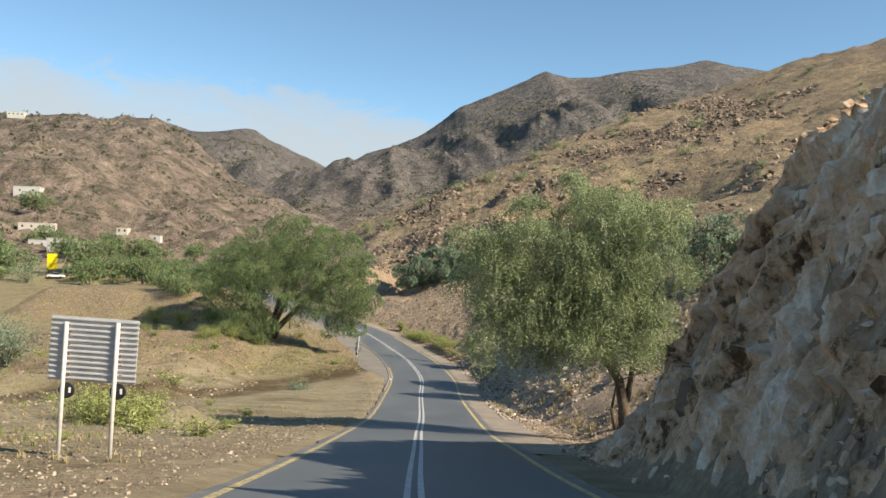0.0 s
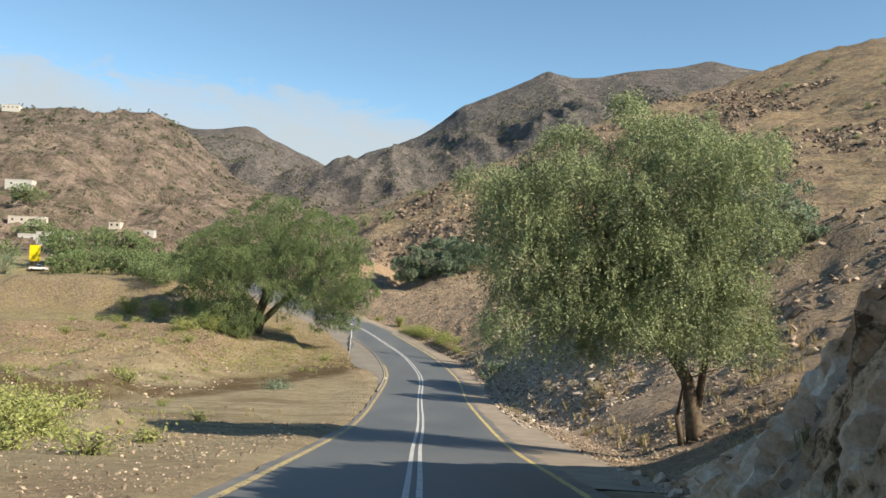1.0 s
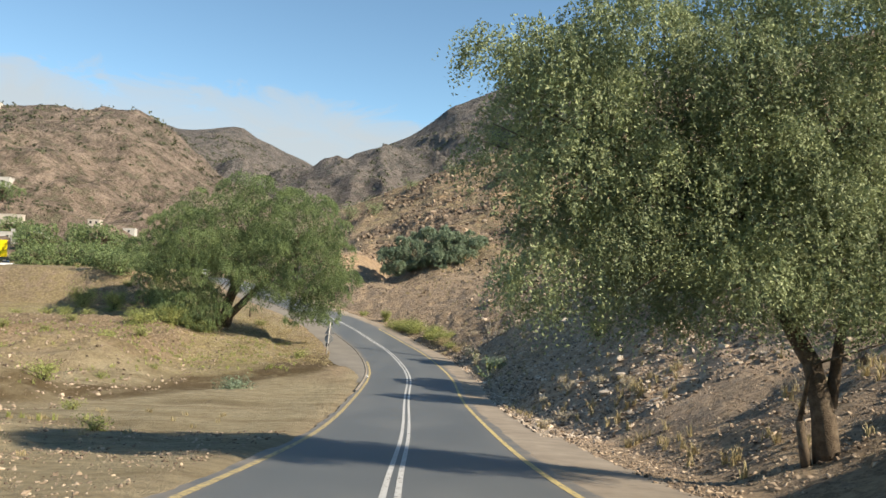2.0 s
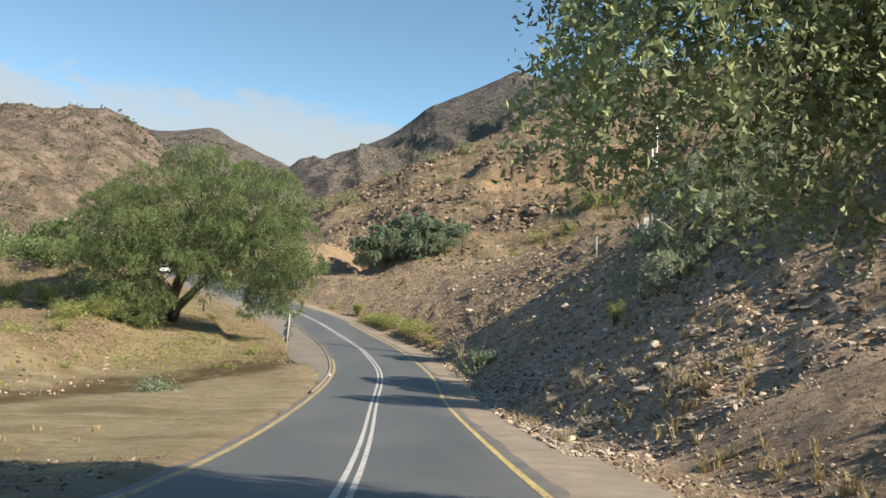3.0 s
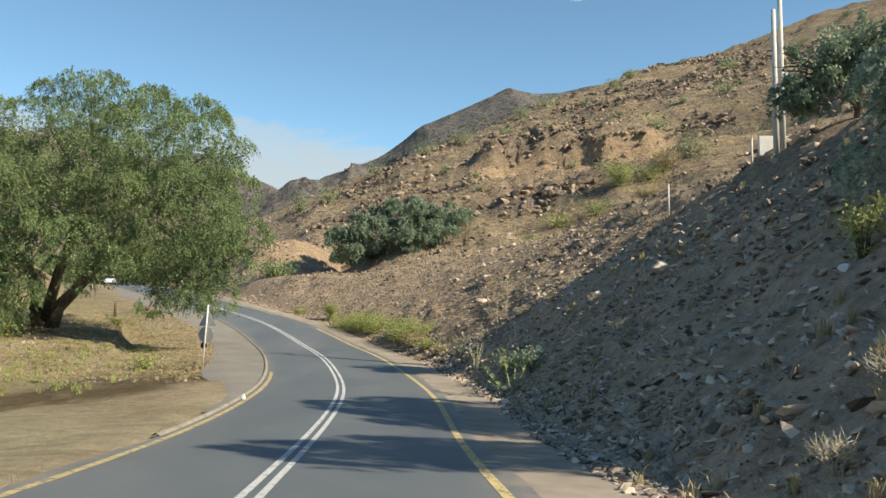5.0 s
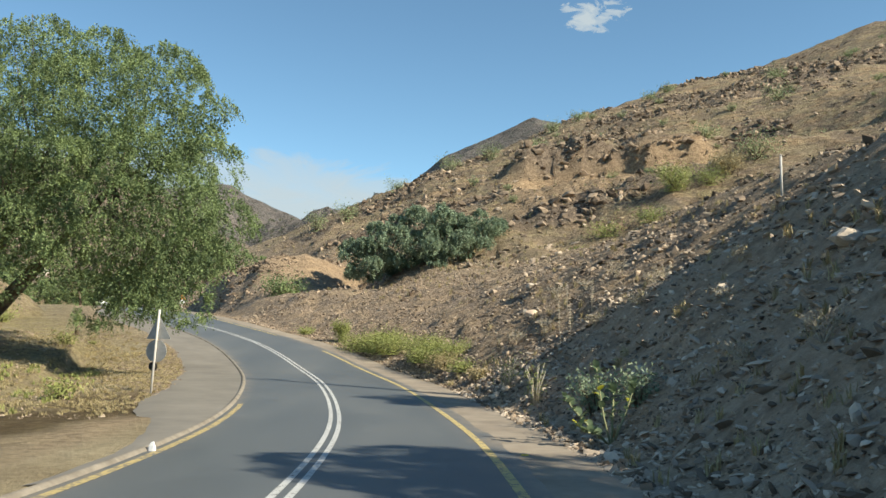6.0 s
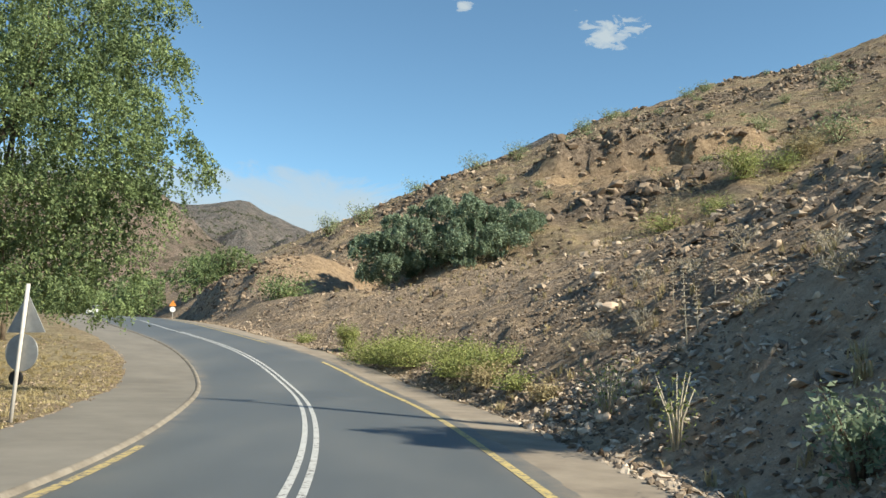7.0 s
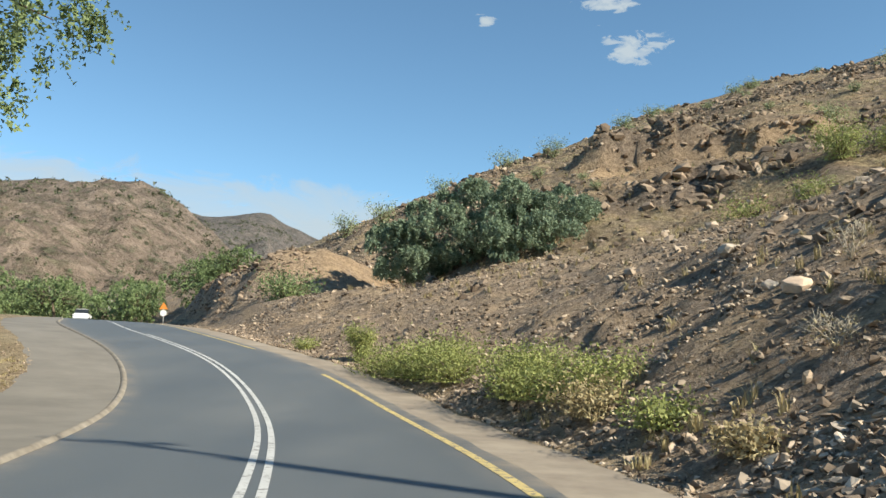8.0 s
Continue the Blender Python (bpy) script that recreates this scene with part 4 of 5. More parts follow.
crown_tree("bench_tree", (20.0, 94.4),
           [(-1.6, 0, 1.9, 2.0, 1.8, 1.6), (0.6, 0, 2.7, 2.2, 2.0, 1.7), (-2.4, 0.2, 0.9, 1.4, 1.4, 0.9)],
           [([(0, 0, -0.6), (0.3, 0, 1.2), (0.8, 0, 3)], [0.2, 0.16, 0.08]), ([(0.2, 0, 0.2), (-0.8, 0.2, 1.6)], [0.14, 0.07])],
           LEAF_BLUE, "small tree beside the power pole on the bench", 20000, 0.16, 14, 500, 0.4, 0.6, 0.0, 1500)
crown_tree("broad_bush", (-0.8, 162.5),
           [(-6.0, -1, 0.4, 2.6, 3, 2.0), (-3.0, 0, 2.0, 3.2, 3.2, 3.0), (1.5, 0.5, 3.4, 3.8, 3.4, 3.0), (6.0, 1, 3.2, 3.4, 3.2, 2.5), (8.6, 1.5, 3.2, 1.8, 2.2, 1.5), (1.0, -2, 1.6, 3.0, 2.2, 2.2), (5.0, -1.5, 2.2, 2.8, 2.0, 1.8)],
           [([(0, 0, -0.5), (-1, 0, 1.5), (-2.5, 0, 3)], [0.26, 0.2, 0.1]), ([(0.3, 0, -0.5), (1.2, 0, 2), (3, 0, 4)], [0.26, 0.2, 0.1])],
           LEAF_BLUE, "broad blue-green bush on the hill's foot", 90000, 0.2, 15, 1800, 0.55, 0.95, 0.0, 8000, lumps=60)


def shrub(name, place, radius, height, n, size, material, label, seed, stems=7, droop=-0.3, category="shrub", wood=None):
    """Thin stems from one root with leaves about their upper parts."""
    rng = np.random.default_rng(seed)
    root = empty(name, (place[0], place[1], ground_at(*place) - 0.03), label, category)
    bm, tips = bmesh.new(), []
    for k in range(stems):
        a = 2 * math.pi * (k + rng.random() * 0.7) / stems
        r, h = radius * rng.uniform(0.45, 1.0), height * rng.uniform(0.6, 1.0)
        p = [(0.05 * math.cos(a), 0.05 * math.sin(a), -0.05), (r * 0.35 * math.cos(a), r * 0.35 * math.sin(a), h * 0.5), (r * math.cos(a), r * math.sin(a), h)]
        w = 0.012 + 0.012 * height
        add_tube(bm, p, [w, w * 0.7, w * 0.25], 5)
        tips.append(p)
    part("woody_base", bm, wood or BARK, root)
    tips = np.array(tips)
    k, f = rng.integers(0, stems, n), rng.random(n) ** 0.6
    low, high = tips[k, 1], tips[k, 2]
    base = np.where((f < 0.4)[:, None], tips[k, 0] + (low - tips[k, 0]) * (f / 0.4)[:, None], low + (high - low) * ((f - 0.4) / 0.6)[:, None])
    pos = base + rng.normal(size=(n, 3)) * radius * 0.22
    pos[:, 2] = np.maximum(pos[:, 2], 0.02)
    me = leaves_mesh("foliage", pos, size * rng.uniform(0.6, 1.3, n), material, seed + 3, 0.2, droop)
    ob = new("foliage", me)
    ob.parent = root
    return root


def dead_shrub(place, radius, height, label, seed, twigs=9):
    """Bare pale twigs that fork twice from one root."""
    rng = random.Random(seed)
    root = empty("dead_shrub", (place[0], place[1], ground_at(*place) - 0.03), label, "shrub", "dry shrubs on the cut")
    bm = bmesh.new()
    for k in range(twigs):
        a = 2 * math.pi * (k + rng.random()) / twigs
        h, r = height * rng.uniform(0.55, 1.0), radius * rng.uniform(0.4, 1.0)
        mid = Vector((0.4 * r * math.cos(a), 0.4 * r * math.sin(a), h * 0.55))
        add_tube(bm, [(0, 0, -0.05), mid * 0.5 + Vector((rng.uniform(-0.04, 0.04), rng.uniform(-0.04, 0.04), 0)), mid], [0.016, 0.013, 0.01], 4)
        for j in range(3):
            b = a + rng.uniform(-0.9, 0.9)
            tip = Vector((r * math.cos(b), r * math.sin(b), h * rng.uniform(0.8, 1.05)))
            knee = mid.lerp(tip, 0.5) + Vector((0, 0, rng.uniform(-0.05, 0.08)))
            add_tube(bm, [mid, knee, tip], [0.01, 0.008, 0.004], 4)
            for _ in range(2):
                add_tube(bm, [knee, knee + Vector((rng.uniform(-0.2, 0.2), rng.uniform(-0.2, 0.2), rng.uniform(0.02, 0.25)))], [0.007, 0.003], 4)
    part("branchwork", bm, TWIG, root)
    n = 90
    g = np.random.default_rng(seed)
    pos = np.stack([g.normal(0, radius * 0.45, n), g.normal(0, radius * 0.45, n), g.uniform(0.1, 0.95, n) * height], 1)
    ob = new("foliage", leaves_mesh("foliage", pos, g.uniform(0.05, 0.11, n), LEAF_STRAW, seed))
    ob.parent = root
    return root


for k, (x, y, r, h) in enumerate(((7.8, 87.4, 0.7, 0.7), (7.4, 90.6, 0.6, 0.6), (7.9, 102.4, 0.6, 0.5), (6.6, 103.9, 0.5, 0.5), (8.4, 65.8, 0.6, 0.6), (7.2, 67.7, 0.55, 0.8), (6.0, 69.0, 0.45, 0.5), (7.3, 70.0, 0.5, 0.6), (6.2, 62.6, 0.6, 0.6),
                                   (7.0, 116.5, 0.6, 1.0), (9.2, 112.0, 0.8, 0.9), (5.6, 110.9, 0.5, 0.9), (4.4, 111.3, 0.6, 0.6), (8.3, 114.8, 0.6, 0.7), (9.6, 106.5, 0.7, 0.8), (8.8, 95.5, 0.6, 0.6), (10.5, 99.0, 0.6, 0.6), (5.0, 60.2, 0.4, 0.5), (8.9, 61.5, 0.6, 0.7), (10.6, 109.0, 0.7, 0.7))):
    dead_shrub((x, y), r, h, "bare bleached shrub among the slope's stones", 500 + k)


def dry_stalk(place, height, seed):
    """A tall dead stem with whorls of dry bracts."""
    rng = random.Random(seed)
    root = empty("dry_stalk", (place[0], place[1], ground_at(*place) - 0.03), "tall pale seed stalk with dry whorls", "plant", "dry stalks on the cut")
    lean = rng.uniform(-0.12, 0.12)
    bm = bmesh.new()
    add_tube(bm, [(0, 0, -0.05), (lean * 0.5, 0, height * 0.5), (lean, 0, height)], [0.018, 0.014, 0.008], 5)
    part("stem", bm, TWIG, root)
    for k in range(8):
        f = 0.42 + 0.58 * k / 7
        bm = bmesh.new()
        for j in range(10):
            a, r = 2 * math.pi * j / 10, 0.12 * (1.3 - f * 0.6) * rng.uniform(0.7, 1.2)
            add_tube(bm, [(lean * f, 0, height * f), (lean * f + r * math.cos(a), r * math.sin(a), height * f + 0.05)], [0.014, 0.004], 4)
        part("whorl", bm, TWIG, root)
    return root


for k, (x, y, h) in enumerate(((6.7, 111.3, 1.5), (5.5, 105.5, 1.9), (6.1, 106.6, 1.4), (7.6, 110.0, 1.1))):
    dry_stalk((x, y), h, 540 + k)


def lone_rock(name, place, size, material, label, seed, turn=0.0, category="rock"):
    """One angular boulder, sunk a little into the ground."""
    bm = bmesh.new()
    bmesh.ops.create_icosphere(bm, subdivisions=2, radius=0.5)
    rng = random.Random(seed)
    cuts = [(Vector((rng.uniform(-1, 1), rng.uniform(-1, 1), rng.uniform(-0.6, 1))).normalized(), rng.uniform(0.28, 0.42)) for _ in range(9)]
    for v in bm.verts:
        for n, d in cuts:
            over = v.co.dot(n) - d
            if over > 0:
                v.co -= n * over
        v.co = Vector((v.co.x * size[0], v.co.y * size[1], v.co.z * size[2]))
    ob = new(name, mesh_of(bm, name, material))
    ob.matrix_world = pose(place[0], place[1], ground_at(*place) + size[2] * 0.28, rng.uniform(-10, 10), rng.uniform(-14, 14), turn)
    return tagged(ob, label, category)


lone_rock("boulder", (10.66, 92.1), (1.0, 0.8, 0.6), ROCK_PALE, "flat pale boulder half sunk in the slope", 601, 20)
lone_rock("boulder", (5.6, 115.9), (0.8, 0.6, 0.45), ROCK_DARK, "pale split boulder on the debris slope", 602, -15)
lone_rock("boulder", (6.5, 123.9), (1.0, 0.8, 0.55), ROCK_PALE, "pale split boulder on the debris slope", 603, 40)
lone_rock("boulder", (5.4, 117.2), (0.5, 0.4, 0.35), ROCK_PALE, "small pale stone beside the boulder", 604, 10)
lone_rock("boulder", (12.2, 88.0), (0.6, 0.5, 0.4), ROCK_DARK, "brown boulder on the shaded slope", 605, 70)
lone_rock("boulder", (9.4, 64.8), (0.9, 0.6, 0.35), ROCK_PALE, "pale flat slab on the shaded slope", 606, 10)
lone_rock("boulder", (8.2, 63.2), (0.7, 0.5, 0.3), ROCK_PALE, "pale flat slab on the shaded slope", 607, -30)
lone_rock("boulder", (9.7, 67.0), (0.8, 0.5, 0.3), ROCK_PALE, "pale flat slab on the shaded slope", 608, 50)
rng = random.Random(23)
for k in range(9):
    at = (3.3 + rng.uniform(-0.6, 0.9), 105.2 + rng.uniform(-1.2, 1.2))
    lone_rock("fallen_block", at, (rng.uniform(0.24, 0.5), rng.uniform(0.2, 0.36), rng.uniform(0.18, 0.34)), ROCK_DARK, "angular brown block fallen at the slope's foot", 620 + k, rng.uniform(0, 180))
lone_rock("yellow_wrapper", (2.35, 89.4), (0.26, 0.2, 0.1), plain_material("yellow_plastic", (0.65, 0.45, 0.05), (0.75, 0.55, 0.1), 6, 0.5), "crumpled yellow wrapper on the shoulder", 612, 30, "litter")
SCRAP = plain_material("crumpled_white_plastic", (0.62, 0.63, 0.64), (0.78, 0.78, 0.77), 8, 0.5)
lone_rock("plastic_scrap", (9.8, 76.0), (0.3, 0.25, 0.2), SCRAP, "crumpled white plastic scrap on the slope", 609, 0, "litter")
lone_rock("plastic_scrap", (9.3, 72.8), (0.42, 0.2, 0.14), SCRAP, "flattened white plastic scrap on the slope", 610, 15, "litter")
lone_rock("white_block", (-5.08, 88.2), (0.2, 0.2, 0.34), SCRAP, "small white stone block on the kerb line", 611, 5, "stone block")

# weeds and shrubs along the right verge
for k, (x, y, r, h, mat, label) in enumerate((
    (-4.6, 130.2, 1.6, 1.0, LEAF_YELLOW, "yellow-green weeds spreading on the verge"),
    (-2.4, 127.2, 1.5, 1.2, LEAF_YELLOW, "yellow-green weeds spreading on the verge"),
    (0.2, 121.8, 1.3, 0.9, LEAF_YELLOW, "sunlit yellow-green weeds below the rubble"),
    (1.5, 117.2, 1.2, 0.9, LEAF_YELLOW, "sunlit yellow-green weeds below the rubble"),
    (-6.2, 134.3, 0.7, 1.9, LEAF_YELLOW, "tall pale reeds on the verge"),
    (-3.4, 128.5, 1.7, 1.1, LEAF_YELLOW, "yellow-green weeds spreading on the verge"),
    (-2.0, 125.6, 1.5, 1.0, LEAF_YELLOW, "yellow-green weeds spreading on the verge"),
    (-0.2, 120.6, 1.3, 1.0, LEAF_YELLOW, "sunlit yellow-green weeds below the rubble"),
    (0.7, 118.6, 1.2, 0.9, LEAF_YELLOW, "sunlit yellow-green weeds below the rubble"),
    (1.1, 115.6, 1.0, 0.7, LEAF_STRAW, "dry straw-coloured weeds at the road's edge"),
    (1.9, 112.6, 0.8, 0.5, LEAF_YELLOW, "low yellow-green weeds at the road's edge"),
    (2.5, 109.8, 0.6, 0.45, LEAF_STRAW, "dry straw-coloured weeds at the road's edge"),
    (-9.5, 139.0, 0.8, 0.5, LEAF_YELLOW, "low green weeds beside the asphalt"),
)):
    shrub("verge_weeds", (x, y), r, h * 0.8, int(2200 * r * h + 500), 0.11, mat, label, 200 + k, 18, 0.0)
shrub("dry_shrub", (3.3, 104.2), 0.75, 1.35, 420, 0.09, LEAF_YELLOW, "bare pale-stemmed shrub on the slope's foot", 220, 11, wood=TWIG)
shrub("dry_shrub", (3.9, 100.6), 0.6, 1.5, 300, 0.09, LEAF_YELLOW, "thin bare shrub on the slope's foot", 221, 8, wood=TWIG)
shrub("sapling", (10.3, 76.2), 0.55, 1.5, 650, 0.13, LEAF_YELLOW, "yellow-green sapling on the shaded slope", 222, 8)
shrub("grey_shrub", (4.9, 95.5), 0.8, 1.2, 800, 0.13, LEAF_BLUE, "grey-green shrub in the slope's shade", 223, 8)
shrub("grey_shrub", (5.6, 93.0), 0.7, 0.9, 600, 0.13, LEAF_BLUE, "grey-green shrub in the slope's shade", 224, 8)
for k, (x, y, r, h) in enumerate(((18.3, 158.5, 2.2, 1.3), (22.5, 157.0, 2.0, 1.1), (30, 161.5, 2.0, 1.8), (14.0, 150.0, 1.0, 0.7))):
    shrub("hill_shrub", (x, y), r, h, 1100, 0.2, LEAF_YELLOW, "yellow-green shrub on the lit slope", 230 + k, 12)
for k, (x, y, r, h) in enumerate(((36, 163.5, 3.2, 2.6), (34, 192, 2.5, 2.2), (12, 236, 2.6, 3.0), (4, 232, 3.0, 3.0), (-6, 231, 2.4, 2.0), (26, 250, 2.2, 2.4), (33, 257, 2.4, 2.2), (50, 262, 2.0, 2.6), (58, 276, 2.0, 2.0), (44, 205, 2.4, 2.0), (60, 215, 3.0, 2.2), (24, 215, 2.0, 1.5), (70, 240, 2.6, 2.0), (52, 180, 2.6, 2.0), (20, 228, 2.2, 1.8), (-14, 215, 2.4, 3.0), (-20, 222, 2.0, 3.4))):
    shrub("hill_shrub", (x, y), r, h, 900, 0.3, LEAF_TREE_PALE, "sparse olive shrub on the stony hill", 250 + k, 11)
shrub("green_bush", (-15.0, 160.0), 2.4, 1.9, 2600, 0.24, LEAF_TREE, "bright green bush at the mound's foot", 280, 14)

shrub("bench_shrub", (26.4, 161.5), 2.4, 2.5, 3400, 0.2, LEAF_YELLOW, "large yellow-green shrub on the bench's edge", 290, 14)
shrub("bench_shrub", (32.4, 163.0), 2.3, 2.2, 3400, 0.2, LEAF_STRAW, "bleached straw-coloured shrub on the bench's edge", 291, 14)
shrub("bench_shrub", (29.2, 158.5), 1.5, 1.1, 1500, 0.18, LEAF_STRAW, "low bleached shrub on the bench's edge", 292, 12)
shrub("bench_shrub", (21.0, 150.5), 1.8, 0.9, 1500, 0.18, LEAF_STRAW, "low bleached shrub on the bench's edge", 293, 12)

# broad-leaved plant with yellowed leaves
plant = empty("milkweed_plant", (4.6, 91.6, ground_at(4.6, 91.6)), "broad-leaved milkweed with some yellow leaves", "plant")
stems = [((0, 0, -0.05), (-0.15, 0.05, 0.6), (-0.25, 0.1, 1.35), (-0.3, 0.1, 1.8)), ((0, 0, -0.05), (0.3, 0, 0.6), (0.55, 0.05, 1.25), (0.6, 0.05, 1.45)), ((0, 0, -0.05), (-0.5, -0.1, 0.4), (-0.95, -0.15, 0.9), (-1.1, -0.15, 1.15)), ((0, 0, -0.05), (0.1, 0.3, 0.5), (0.2, 0.6, 1.1), (0.2, 0.65, 1.3)), ((0, 0, -0.05), (-0.3, -0.2, 0.25), (-0.7, -0.3, 0.35), (-0.85, -0.3, 0.5))]
PALE_STEM = plain_material("pale_green_stem", (0.22, 0.24, 0.13), (0.34, 0.34, 0.20))
for st in stems:
    bm = bmesh.new()
    add_tube(bm, st, [0.03, 0.024, 0.017, 0.01], 6)
    part("stem", bm, PALE_STEM, plant)
MILK = leaf_material("grey_green_broad_leaf", (0.09, 0.14, 0.07), (0.26, 0.32, 0.20), 0.35)
MILK_YELLOW = leaf_material("yellowed_leaf", (0.55, 0.50, 0.05), (0.75, 0.70, 0.10), 0.45)


def broad_leaf(length):
    bm = bmesh.new()
    rows = []
    for k in range(6):
        f = k / 5
        w = 0.36 * length * math.sin(math.pi * min(1, 0.12 + f * 0.85)) ** 0.7
        rows.append([bm.verts.new((sx * w, f * length, 0.25 * length * f * (1 - f) * 1.5 + abs(sx) * 0.08 * length)) for sx in (-1, 0, 1)])
    for a, b in zip(rows, rows[1:]):
        for j in (0, 1):
            bm.faces.new((a[j], a[j + 1], b[j + 1], b[j])).smooth = True
    return bm


leaf_green = mesh_of(broad_leaf(0.24), "leaf", MILK)
leaf_yellow = mesh_of(broad_leaf(0.24), "leaf", MILK_YELLOW)
rng = random.Random(9)
for si, st in enumerate(stems):
    pts = [Vector(p) for p in st]
    for k in range(15):
        f = 0.35 + 0.65 * k / 14
        g = f * 3
        j = min(2, int(g))
        at = pts[j].lerp(pts[j + 1], g - j)
        yellow = (si, k) in ((0, 5), (0, 6), (2, 2), (4, 12), (4, 13), (1, 4))
        ob = new("leaf", leaf_yellow if yellow else leaf_green)
        ob.matrix_world = Matrix.Translation(at) @ pose(0, 0, 0, rng.uniform(5, 55), 0, 90 * k + rng.uniform(-25, 25)) @ Matrix.Scale(rng.uniform(0.7, 1.25), 4)
        ob.parent = plant

# wadi side: weeds, shrubs, grasses
for k, (x, y, r, h, mat, label) in enumerate((
    (-15.5, 41.0, 1.8, 1.3, LEAF_YELLOW, "large yellow-green weeds behind the road sign"), (-13.8, 39.5, 1.5, 1.0, LEAF_YELLOW, "large yellow-green weeds behind the road sign"), (-17.5, 43.0, 1.6, 1.2, LEAF_YELLOW, "large yellow-green weeds behind the road sign"),
    (-26.3, 108.5, 2.0, 1.4, LEAF_YELLOW, "yellow-green shrub on the wadi's edge"), (-23.6, 109.8, 1.8, 1.2, LEAF_YELLOW, "yellow-green shrub on the wadi's edge"), (-29.0, 107.0, 1.8, 1.2, LEAF_YELLOW, "yellow-green shrub on the wadi's edge"),
    (-12.6, 76.5, 1.2, 0.35, LEAF_BLUE, "low green creeper on the bare sand"),
    (-40.0, 120.0, 1.7, 2.2, LEAF_YELLOW, "pale tall grass clump by the mound"), (-36.0, 119.0, 1.5, 2.0, LEAF_YELLOW, "pale tall grass clump by the mound"),
)):
    shrub("wadi_weeds", (x, y), r, h, int(900 * r * h + 900), 0.15, mat, label, 300 + k, 14)
for k, (x, y, r, h) in enumerate(((-38, 126, 2.6, 2.6), (-35, 129, 2.6, 2.4), (-41, 128, 2.4, 2.2), (-32.5, 124, 2.0, 1.6), (-40.6, 80.5, 3.2, 4.2), (-47, 90, 3.0, 3.6), (-62, 110, 2.5, 2.4), (-95, 196, 5.0, 4.5), (-104, 190, 5.0, 4.5))):
    shrub("green_bush", (x, y), r, h, 2600, 0.26, LEAF_TREE if k < 4 else LEAF_BLUE, "dense green bush on the wadi floor", 330 + k, 14)


weed_small = shrub("small_weed", (-16.0, 60.0), 0.55, 0.45, 420, 0.1, LEAF_YELLOW, "small yellow-green weed on the wadi floor", 360, 9)
weed_small["group"] = "wadi weeds"
rng = random.Random(17)
for k in range(100):
    x, y = rng.uniform(-48, -9), rng.uniform(26, 132)
    if (abs(x + 12) < 8 and 55 < y < 90) or float(offset(x, y)) > -8.5:
        continue
    c = copy_thing(weed_small, pose(x, y, ground_at(x, y) - 0.03, 0, 0, rng.uniform(0, 360)))
    s = rng.uniform(0.6, 1.9)
    c.scale = (s, s, s * rng.uniform(0.7, 1.1))
scrub = shrub("hill_scrub", (40.0, 215.0), 1.0, 1.1, 420, 0.2, LEAF_TREE_PALE, "small olive scrub bush on the hill", 361, 9)
scrub["group"] = "hill scrub"
for k in range(60):
    x, y = rng.uniform(0, 125), rng.uniform(170, 300)
    if y > 238 + 0.75 * max(0, x):
        continue
    c = copy_thing(scrub, pose(x, y, ground_at(x, y) - 0.05, 0, 0, rng.uniform(0, 360)))
    s = rng.uniform(0.5, 1.6)
    c.scale = (s, s, s)


def grass_field(name, label, y0, y1, o0, o1, n, height, material, seed, clump=0.6):
    """Bunches of thin blades."""
    rng = np.random.default_rng(seed)
    x, y = beside(rng, n, y0, y1, o0, o1, 1.0, clump, seed)
    per = 16
    x, y = np.repeat(x, per), np.repeat(y, per)
    m = len(x)
    a, lean, h = rng.uniform(0, 2 * np.pi, m), rng.uniform(0.15, 0.9, m), height * rng.uniform(0.4, 1.1, m)
    x, y = x + rng.normal(0, 0.05, m), y + rng.normal(0, 0.05, m)
    foot = np.stack([x, y, land(x, y) - 0.03], 1)
    out = np.stack([np.cos(a), np.sin(a), 0 * a], 1)
    side = np.stack([-np.sin(a), np.cos(a), 0 * a], 1) * (0.012 + 0.01 * height)
    mid = foot + out * (lean * h * 0.3)[:, None] + np.array([0, 0, 1.0]) * (h * 0.6)[:, None]
    tip = foot + out * (lean * h)[:, None] + np.array([0, 0, 1.0]) * (h * (1 - 0.4 * lean))[:, None]
    v = np.stack([foot - side, foot + side, mid + side * 0.7, tip, mid - side * 0.7], 1).reshape(-1, 3)
    i = np.arange(m)[:, None] * 5
    f = np.concatenate([i + np.array([0, 1, 2, 4]), i + np.array([4, 2, 3, 3])])
    me = from_arrays(name, v, f[: m], material)
    tri = from_arrays(name, v, (i + np.array([4, 2, 3])), material)
    bm = bmesh.new()
    bm.from_mesh(me)
    bm.from_mesh(tri)
    return tagged(new(name, mesh_of(bm, name, material)), label, "grass", kind="stuff")


grass_field("dry_grass", "withered brown brush on the rock face", 8, 34, 5.8, 13, 260, 0.55, LEAF_STRAW, 408, 0.5)
grass_field("green_herbs", "low yellow-green herbs round the wadi tree", 92, 113, -34, -9.5, 1000, 0.34, LEAF_YELLOW, 409, 0.55)
grass_field("green_herbs", "yellow-green herbs on the gravel bank", 58, 112, -48, -19, 1100, 0.36, LEAF_YELLOW, 410, 0.6)
grass_field("green_herbs", "yellow-green herbs on the stony flat", 24, 56, -34, -11, 600, 0.36, LEAF_YELLOW, 411, 0.6)
grass_field("dry_grass", "dry straw tufts on the debris fan", 34, 74, 8, 20, 700, 0.6, LEAF_STRAW, 401)
grass_field("dry_grass", "dry straw tufts on the shaded slope", 60, 118, 5.6, 15, 420, 0.45, LEAF_STRAW, 406, 0.55)
grass_field("dry_grass", "dry straw tufts on the bench", 70, 150, 13, 32, 700, 0.5, LEAF_STRAW, 402)
